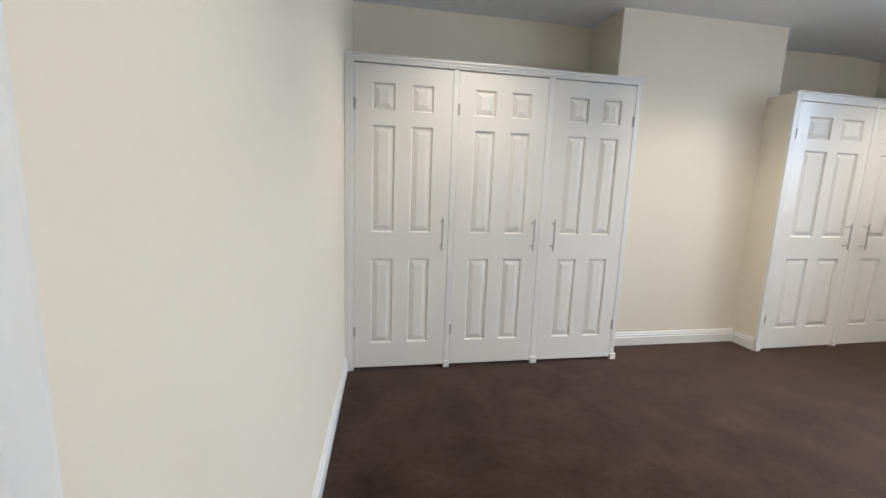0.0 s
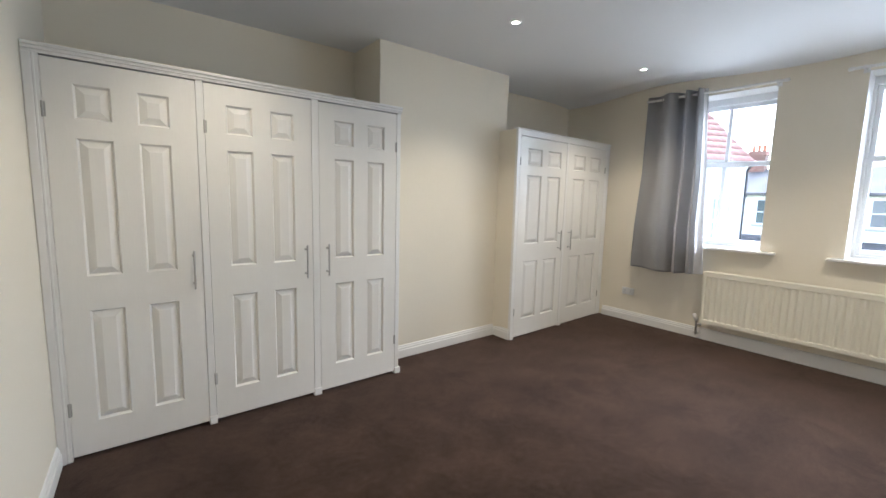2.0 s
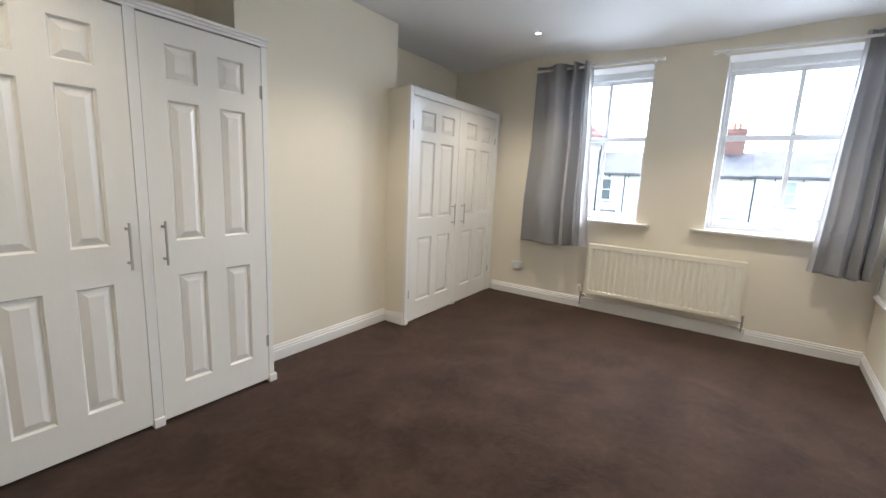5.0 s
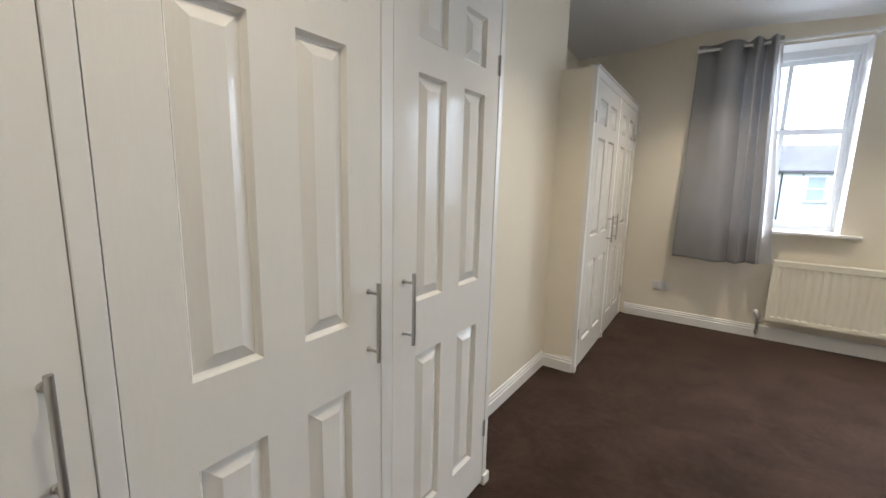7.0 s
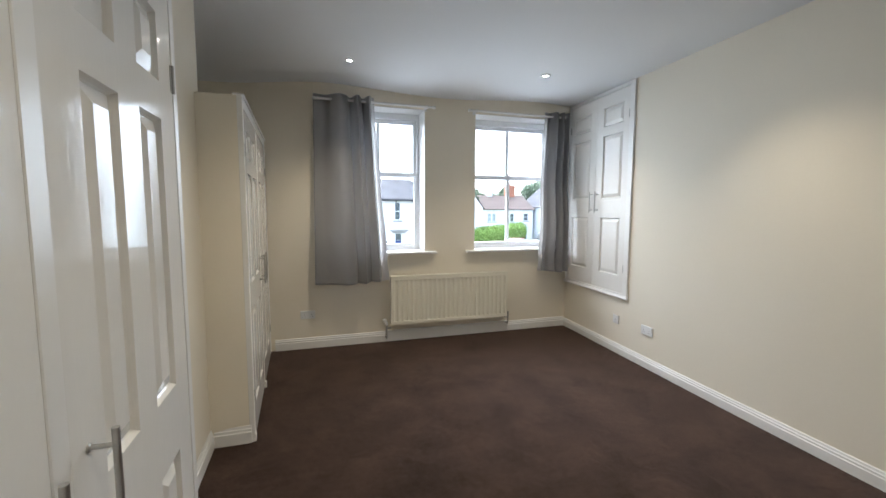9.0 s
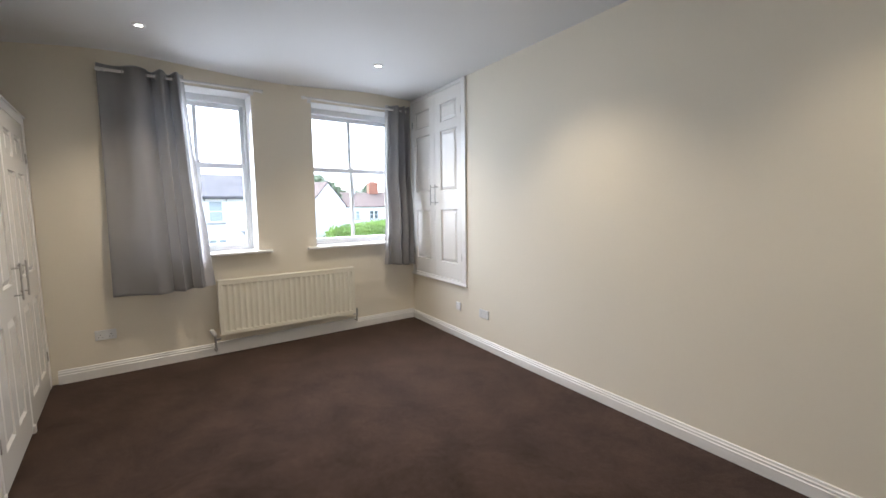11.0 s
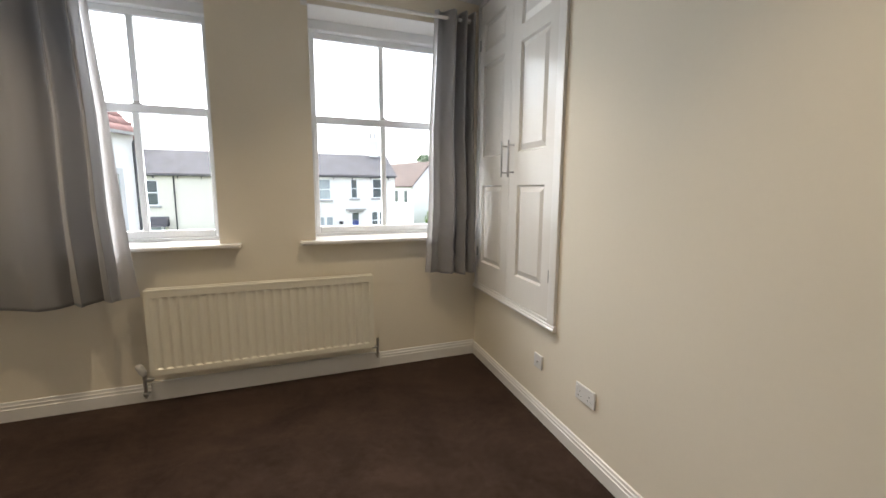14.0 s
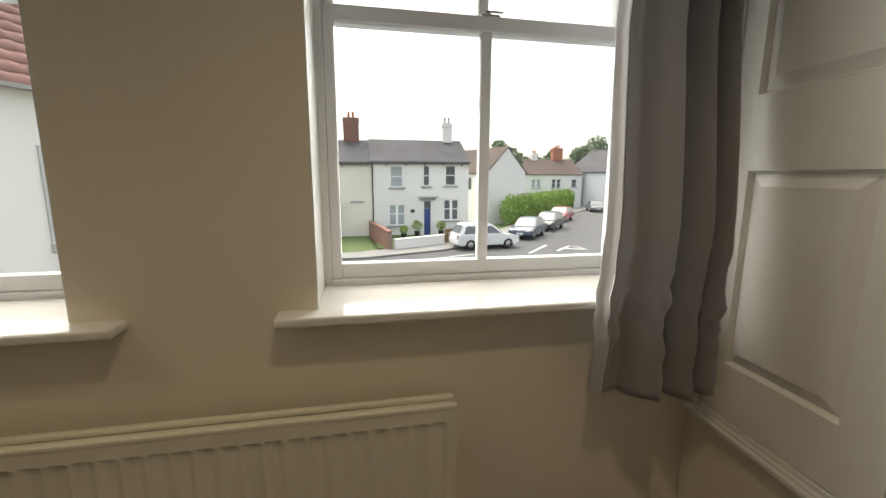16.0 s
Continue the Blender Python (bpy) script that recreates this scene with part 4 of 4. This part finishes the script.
for u in (3.5, 9.7, 14.4, 19.2):
    bay = part("bay_window", slab(-0.6, -0.001, u - 1.2, u + 1.2, -2.5, -1.28), PALEPANE, ha, "bay window under a slate lean-to roof")
    bm = slab(-0.66, -0.6, u - 1.24, u - 1.12, -2.5, -1.28)
    for k in (-0.4, 0.4, 1.18):
        box(bm, -0.66, -0.6, u + k - 0.06, u + k + 0.06, -2.5, -1.28)
    box(bm, -0.66, -0.6, u - 1.12, u + 1.12, -1.75, -1.68)
    part("window_frame", bm, SASH, bay)
    bm = bmesh.new()
    prism(bm, [(-0.85, -1.27), (-0.002, -1.27), (-0.002, -0.62), (-0.1, -0.62)], "y", u - 1.5, u + 1.5)
    part("bay_roof", bm, SLATE, bay, "grey slate lean-to")
    part("bay_base", slab(-0.6, -0.001, u - 1.2, u + 1.2, GZ - 0.1, -2.51), CREAMR, bay)

# gable-ended house further along
hg = base("house", "white gable-ended house with a brown tiled roof", "house", (44.0, -14.1, 0), turn=17.5)


def long_house(parent, half, length, eave, apex, wall, tile):
    bm = bmesh.new()
    prism(bm, [(-half, GZ - 0.2), (half, GZ - 0.2), (half, eave), (0, apex), (-half, eave)], "x", 0, length)
    part("wall", bm, wall, parent)
    k = (apex - eave) / half
    out = [(-half - 0.2, eave - 0.2 * k), (0, apex), (half + 0.2, eave - 0.2 * k), (half + 0.2, eave - 0.2 * k + 0.13), (0, apex + 0.13), (-half - 0.2, eave - 0.2 * k + 0.13)]
    bm = bmesh.new()
    prism(bm, out, "x", -0.06, length + 0.1)
    return part("roof", bm, tile, parent, "pitched tiled roof")


long_house(hg, 2.35, 8.5, 1.75, 4.15, RENDER, BROWNTILE)
for u in (1.4, 3.2, 6.0):
    win = part("window", slab(u - 0.3, u + 0.3, 2.352, 2.37, 0.0, 1.2), PANE, hg, "small side window")

# far white pair with a red-brown roof
hf = base("house", "white pair of houses with brown tiled roof, far down the road", "house", (62.0, 0, 0))
HF = [(-25.2, -0.3, 1.5, 1.3, PALEPANE, "pair"), (-28.4, -0.35, 1.5, 1.35, PANE, "pair"), (-31.3, -0.2, 0.9, 1.2, PANE, "sash"), (-28.6, -2.55, 1.5, 1.2, PANE, "pair"), (-25.2, -2.55, 1.5, 1.2, PALEPANE, "pair")]
holes = [(u - w / 2, u + w / 2, z, z + h) for u, z, w, h, *_ in HF]
part("wall", gabled_body(-32.6, -22.2, 8.0, GZ - 0.2, 1.65, 3.9, holes), RENDER, hf)
for u, z, w, h, pm, st in HF:
    house_window(hf, u, z, w, h, 0.0, pm, st)
part("door", slab(-0.02, 0.05, -31.4, -30.5, GZ, -1.1), PANE, hf)
roof = part("roof", ridge_roof(-32.7, -22.1, 8.0, 1.68, 3.9), BROWNTILE, hf, "brown tiled roof")
chimney(roof, 4.0, -30.2, 3.4, 5.7, 0.9, 1.6, ORANGE, 3)
chimney(roof, 4.0, -26.4, 3.4, 4.9, 0.8, 0.9, RENDER, 2)

# pale grey house at the bend
h3 = base("house", "pale grey house with a bluish slate roof at the bend", "house", (58.0, -38.3, 0), turn=10)
long_house(h3, 4.5, 9.0, 2.1, 5.4, surface("pale_grey_render", (0.5, 0.52, 0.55), 0.9, vary=0.06, scale=0.5, fine=14, bump=0.3, depth=0.01), SLATE)
for v in (-2.4, 0.4, 2.6):
    part("window", slab(-0.03, -0.005, v - 0.45, v + 0.45, -0.1, 1.2), PANE, h3, "dark window")

# white neighbour with a red pantile roof, close by
NB_O, NB_T = Vector((14.2, 4.12, 0)), -24.0
nb = base("house", "white rendered cottage with red pantile roof, next door", "house", NB_O, turn=NB_T)
# local -x runs back along the wall, local y away from the road side
LB, DP = 12.0, 6.0
NW = [(-2.6, 0.30, 0.56, 1.38), (-0.83, 0.30, 0.56, 1.38), (-5.2, 0.30, 0.62, 1.38), (-8.2, 0.3, 0.62, 1.38)]
holes = [(u - w / 2, u + w / 2, z, z + h) for u, z, w, h in NW]
bm = pierced(-LB, 0, GZ - 0.2, 2.75, 0.0, 0.3, holes, "y")
prism(bm, [(0.301, GZ - 0.2), (DP, GZ - 0.2), (DP, 2.75), (DP / 2, 5.6), (0.301, 2.75)], "x", -0.3, 0)
prism(bm, [(0.301, GZ - 0.2), (DP, GZ - 0.2), (DP, 2.75), (DP / 2, 5.6), (0.301, 2.75)], "x", -LB, -LB + 0.3)
box(bm, -LB + 0.301, -0.301, DP - 0.3, DP, GZ - 0.2, 2.75)
part("wall", bm, RENDER, nb)
for u, z, w, h in NW:
    hold = base("window", "", "", (u, 0, 0), turn=90)
    hold.parent = nb
    hold.name = "window_opening"
    tagged(hold, "grey sash window in a stone surround")
    win = house_window(hold, 0.0, z, w, h, 0.0, PALEPANE, "six", PALESTONE, PALESTONE)
bm = bmesh.new()
k = 2.85 / 3.0
prism(bm, [(-0.15, 2.72 - 0.15 * k), (DP / 2, 5.57), (DP + 0.15, 2.72 - 0.15 * k), (DP + 0.15, 2.76 - 0.15 * k), (DP / 2, 5.63), (-0.15, 2.76 - 0.15 * k)], "x", -LB - 0.05, 0.06)
roof = part("roof", bm, REDTILE, nb, "red clay pantile roof")
# tile courses of the slope that faces the room
slope = Vector((0, DP / 2 + 0.15, 5.63 - 2.76 + 0.15 * k))
run = slope.length
ang = math.atan2(slope.z, slope.y)
course = bmesh.new()
NT = 22
seg = []
for i in range(NT * 6 + 1):
    x = -i * 0.05
    h = 0.018 * (0.5 + 0.5 * math.sin(i / 6 * 2 * math.pi))
    seg.append((x, h))
lo = [course.verts.new((x, 0.0, h + 0.036)) for x, h in seg]
hi = [course.verts.new((x, 0.33, h + 0.012)) for x, h in seg]
ft = [course.verts.new((x, 0.0, 0.0)) for x, h in seg]
for i in range(len(seg) - 1):
    for a, b in ((lo, hi), (ft, lo)):
        f = course.faces.new((a[i], a[i + 1], b[i + 1], b[i]))
        f.smooth = True
course_mesh = mesh_of("tile_course", course, REDTILE)
for j in range(int(run / 0.29)):
    for s in (0, 1):
        ob = part("tile_course", course_mesh, REDTILE, roof, "", (0.05 - s * 6.6, -0.15 + j * 0.29 * math.cos(ang), 2.765 - 0.15 * k + j * 0.29 * math.sin(ang)))
        ob.rotation_euler = (ang, 0, 0)
chimney(roof, -0.75, DP / 2, 5.0, 7.3, 0.7, 0.75, RENDER, 2)
# slim grey gutter whose colour paints the thin shadow under the eaves
bm = bmesh.new()
prism(bm, [(-0.25, 2.58), (-0.17, 2.58), (-0.16, 2.64), (-0.26, 2.64)], "x", -LB, 0.02)
part("gutter", bm, STONE, nb, "eaves gutter, grey for the thin shadow line there")
bm = bmesh.new()
tube(bm, (-0.1, -0.07, GZ + 0.05), (-0.1, -0.07, 2.42), 0.027, n=10)
tube(bm, (-0.1, -0.07, 2.42), (-0.05, -0.2, 2.6), 0.027, n=10)
part("downpipe", bm, BLACKGUT, nb, "dark rainwater downpipe at the corner")


# ---- garden walls, plants ----
def low_wall(name, a, b, z1, thick, mat, label, z0=GZ - 0.1):
    a, b = Vector(a), Vector(b)
    d = (b - a)
    ob = base(name, label, "garden wall", (a.x, a.y, 0), math.degrees(math.atan2(d.y, d.x)))
    part("wall", slab(0, d.length, -thick / 2, thick / 2, z0, z1 - 0.06), mat, ob)
    part("coping", slab(-0.03, d.length + 0.03, -thick / 2 - 0.04, thick / 2 + 0.04, z1 - 0.06, z1, bevel=0.015), mat, ob)


low_wall("garden_wall", (29.5, -1.6), (31.1, -5.0), GZ + 0.75, 0.22, RENDER, "low white rendered garden wall by the footway")
low_wall("garden_wall", (29.4, -1.3), (35.8, -0.3), GZ + 1.25, 0.22, REDBRICK, "red brick garden wall between two houses")
low_wall("garden_wall", (31.6, -6.0), (33.0, -8.3), GZ + 0.8, 0.22, RENDER, "low white rendered garden wall beside the gate")
gate = base("garden_gate", "brown slatted timber garden gate, shut", "gate", (31.25, -5.15, GZ + 0.1), math.degrees(math.atan2(-0.8, 0.3)))
for i in range(5):
    part("slat", slab(0.02 + i * 0.16, 0.13 + i * 0.16, -0.015, 0.015, 0.05, 1.0), TIMBER, gate)
for z in (0.2, 0.8):
    part("rail", slab(0.0, 0.8, 0.016, 0.04, z, z + 0.09), TIMBER, gate)
structure("garden", slab(30.2, 36.0, -8.0, -0.6, GZ - 0.1, GZ + 0.06), GRASS, "front garden lawn", "lawn")
structure("garden", slab(28.8, 36.0, -0.3, 6.0, GZ - 0.1, GZ + 0.05), GRASS, "rough grassy verge", "lawn")


def leaf_cloud(bm, centre, radii, n, size, rng):
    for _ in range(n):
        v = Vector((rng.gauss(0, 1), rng.gauss(0, 1), rng.gauss(0, 1))).normalized() * rng.uniform(0.55, 1.03)
        p = Vector(centre) + Vector((v.x * radii[0], v.y * radii[1], v.z * radii[2]))
        q = Euler((rng.uniform(0, 6.28), rng.uniform(0, 6.28), rng.uniform(0, 6.28))).to_matrix()
        s = size * rng.uniform(0.6, 1.4)
        bm.faces.new([bm.verts.new(p + q @ Vector(c) * s) for c in ((-0.5, 0, 0), (0, -0.32, 0.08), (0.5, 0, 0), (0, 0.32, 0.08))])


rng = random.Random(4)
for (px, py, h) in ((34.9, -3.75, 0.42), (34.9, -5.6, 0.38), (33.6, -2.6, 0.3)):
    pl = base("potted_shrub", "clipped green shrub in a dark pot by the front door", "shrub", (px, py, GZ + 0.06))
    bm = bmesh.new()
    lathe(bm, [(0.0, 0.0), (0.17, 0.0), (0.23, 0.4), (0.25, 0.4), (0.25, 0.45), (0.0, 0.45)], 16)
    part("pot", bm, BLACKGUT, pl)
    bm = bmesh.new()
    leaf_cloud(bm, (0, 0, 0.45 + h), (h, h, h), 500, 0.09, rng)
    part("foliage", bm, LEAF, pl)

bm = bmesh.new()
a, b = Vector((41.0, -13.2, 0)), Vector((60, -29.6, 0))
nh = 46
for i in range(nh):
    p = a.lerp(b, i / (nh - 1))
    hh = 1.5 + 0.12 * noise.noise(Vector((i * 0.4, 0, 0)))
    leaf_cloud(bm, (p.x, p.y, GZ + hh - 0.1), (0.85, 0.85, hh), 420, 0.2, rng)
hedge = part("hedge", bm, LEAF)
tagged(hedge, "bright green clipped privet hedge along the road", "hedge", "", "stuff")


def tree(x, y, h, r, seed):
    rng = random.Random(seed)
    t = base("tree", "dark green leafy tree behind the far houses", "tree", (x, y, GZ - 0.12))
    bm = bmesh.new()
    tube(bm, (0, 0, 0), (0.2, 0.1, h * 0.5), 0.32, 0.2, 8)
    for k in range(7):
        a = k * 0.9 + rng.uniform(-0.3, 0.3)
        tube(bm, (0.2, 0.1, h * rng.uniform(0.3, 0.5)), (r * 0.7 * math.cos(a), r * 0.7 * math.sin(a), h * rng.uniform(0.6, 0.9)), 0.12, 0.04, 6)
    part("trunk", bm, BARK, t)
    bm = bmesh.new()
    for k in range(16):
        a, q = rng.uniform(0, 6.28), rng.uniform(0.1, 0.8)
        c = (r * q * math.cos(a), r * q * math.sin(a), h * (0.55 + 0.4 * rng.random() * (1.1 - q)))
        s = r * rng.uniform(0.28, 0.5)
        leaf_cloud(bm, c, (s, s, s * 0.8), 230, 0.5, rng)
    part("crown", bm, TREELEAF, t)


for i, (x, y, h, r) in enumerate(((66, -21.5, 10.4, 3.2), (70, -25.5, 8.6, 2.6), (74, -29.5, 9.6, 3.0), (76, -34, 9.4, 3.0), (72, -38.5, 10.4, 3.6), (78, -44, 12.0, 4.2), (70, -49, 11.5, 4.0), (64, -47, 10.5, 3.5))):
    tree(x, y, h, r, 20 + i)


# ---- cars ----
def car(at, turn, paint, label, tall=1.5, length=4.3, estate=True):
    c = base("car", label, "car", at, turn)
    L, H, W = length, tall, 1.8
    belt, sill_z = H * 0.6, 0.28
    def shell(outline, half_low, half_top, zlo, zhi):
        bm = bmesh.new()
        ring = []
        for s in (-1, 1):
            ring.append([bm.verts.new((x, s * (half_low + (half_top - half_low) * max(0, (z - zlo) / (zhi - zlo))), z)) for x, z in outline])
        k = len(outline)
        for i in range(k):
            bm.faces.new((ring[0][i], ring[0][(i + 1) % k], ring[1][(i + 1) % k], ring[1][i]))
        bm.faces.new(ring[0][::-1])
        bm.faces.new(ring[1])
        bmesh.ops.bevel(bm, geom=bm.edges[:], offset=0.05, segments=2, affect="EDGES")
        return bm
    body = [(-L / 2, sill_z + 0.1), (-L / 2 + 0.1, sill_z), (L / 2 - 0.15, sill_z), (L / 2, sill_z + 0.15), (L / 2 - 0.05, belt * 0.78), (L / 2 - 0.25, belt * 0.88), (L * 0.22, belt), (-L / 2 + 0.1, belt + 0.04), (-L / 2, belt * 0.8)]
    part("body", shell(body, W / 2 - 0.02, W / 2, sill_z, belt), paint, c)
    r0 = -L / 2 + (0.18 if estate else 0.6)
    roofline = [(r0 - 0.05, belt - 0.02), (L * 0.24, belt - 0.02), (L * 0.08, H - 0.06), (L * 0.0, H), (r0 + 0.5, H), (r0 + 0.25, H - 0.05)]
    part("roof", shell([(x, z) for x, z in roofline], W / 2 - 0.06, W / 2 - 0.24, belt, H), paint, c)
    for s in (-1, 1):
        bm = bmesh.new()
        pts = [(r0 + 0.25, belt + 0.05), (L * 0.19, belt + 0.05), (L * 0.055, H - 0.13), (r0 + 0.45, H - 0.13)]
        def half(z):
            return W / 2 - 0.06 - 0.18 * (z - belt) / (H - belt)
        vs = [bm.verts.new((x, s * (half(z) + 0.006), z)) for x, z in pts] + [bm.verts.new((x, s * (half(z) - 0.02), z)) for x, z in pts]
        bm.faces.new(vs[:4])
        bm.faces.new(vs[4:])
        for i in range(4):
            bm.faces.new((vs[i], vs[(i + 1) % 4], vs[4 + (i + 1) % 4], vs[4 + i]))
        part("side_window", bm, PANE, c, "dark glass")
    for name, (xa, za), (xb, zb) in (("windscreen", (L * 0.235, belt + 0.03), (L * 0.085, H - 0.09)), ("rear_window", (r0 - 0.045, belt + 0.1), (r0 + 0.24, H - 0.08))):
        s = 0.012 if name == "windscreen" else -0.012
        bm = bmesh.new()
        vs = []
        for o in (0, s * 2):
            vs.append([bm.verts.new((xa + o, -0.72, za)), bm.verts.new((xa + o, 0.72, za)), bm.verts.new((xb + o, 0.6, zb)), bm.verts.new((xb + o, -0.6, zb))])
        bm.faces.new(vs[0])
        bm.faces.new(vs[1])
        for i in range(4):
            bm.faces.new((vs[0][i], vs[0][(i + 1) % 4], vs[1][(i + 1) % 4], vs[1][i]))
        part(name, bm, PANE, c, "dark glass")
    for xw in (-L * 0.3, L * 0.31):
        for s in (-1, 1):
            bm = bmesh.new()
            y = s * (W / 2 - 0.1)
            lathe(bm, [(0.2, -0.11), (0.31, -0.11), (0.335, -0.08), (0.335, 0.08), (0.31, 0.11), (0.2, 0.11)], 20, "Y", (xw, y, 0.335))
            wheel = part("wheel", bm, RUBBER, c, "black tyre")
            bm = bmesh.new()
            lathe(bm, [(0.0, s * 0.10), (0.06, s * 0.105), (0.2, s * 0.095), (0.2, -s * 0.05), (0.0, -s * 0.05)], 20, "Y", (xw, y, 0.335))
            part("rim", bm, STEEL, wheel, "silver wheel rim")
    for s in (-1, 1):
        part("headlight", slab(L / 2 - 0.16, L / 2 + 0.005, s * 0.66 - 0.16, s * 0.66 + 0.16, belt * 0.7, belt * 0.83, bevel=0.02), PALEPANE, c)
        part("tail_light", slab(-L / 2 - 0.006, -L / 2 + 0.1, s * 0.74 - 0.1, s * 0.74 + 0.1, belt * 0.72, belt * 0.98, bevel=0.02), REDTILE, c)
    part("number_plate", slab(L / 2 - 0.03, L / 2 + 0.012, -0.26, 0.26, 0.42, 0.53), LINE, c)


def paint(name, col):
    return surface(name, col, 0.25, vary=0.03, bump=0, coat=0.6)


car((29.9, -7.5, GZ), -83, paint("white_car_paint", (0.72, 0.73, 0.74)), "white sport utility car parked at the kerb", 1.62, 4.3)
car((34.0, -12.3, GZ), 140, paint("dark_blue_car_paint", (0.03, 0.05, 0.09)), "dark blue hatchback parked behind a white car", 1.5, 4.1)
car((38.2, -16.0, GZ), 138, paint("black_car_paint", (0.025, 0.027, 0.03)), "black car parked along the hedge", 1.5, 4.3)
car((44.6, -20.4, GZ), 137, paint("red_car_paint", (0.35, 0.025, 0.03)), "red car parked along the hedge", 1.45, 4.1)
car((55.0, -30.8, GZ), 160, paint("grey_car_paint", (0.12, 0.125, 0.13)), "grey car parked at the bend", 1.45, 4.2)
car((54.0, -34.6, GZ), 170, paint("silver_car_paint", (0.4, 0.41, 0.42)), "silver car parked at the bend", 1.45, 4.2)
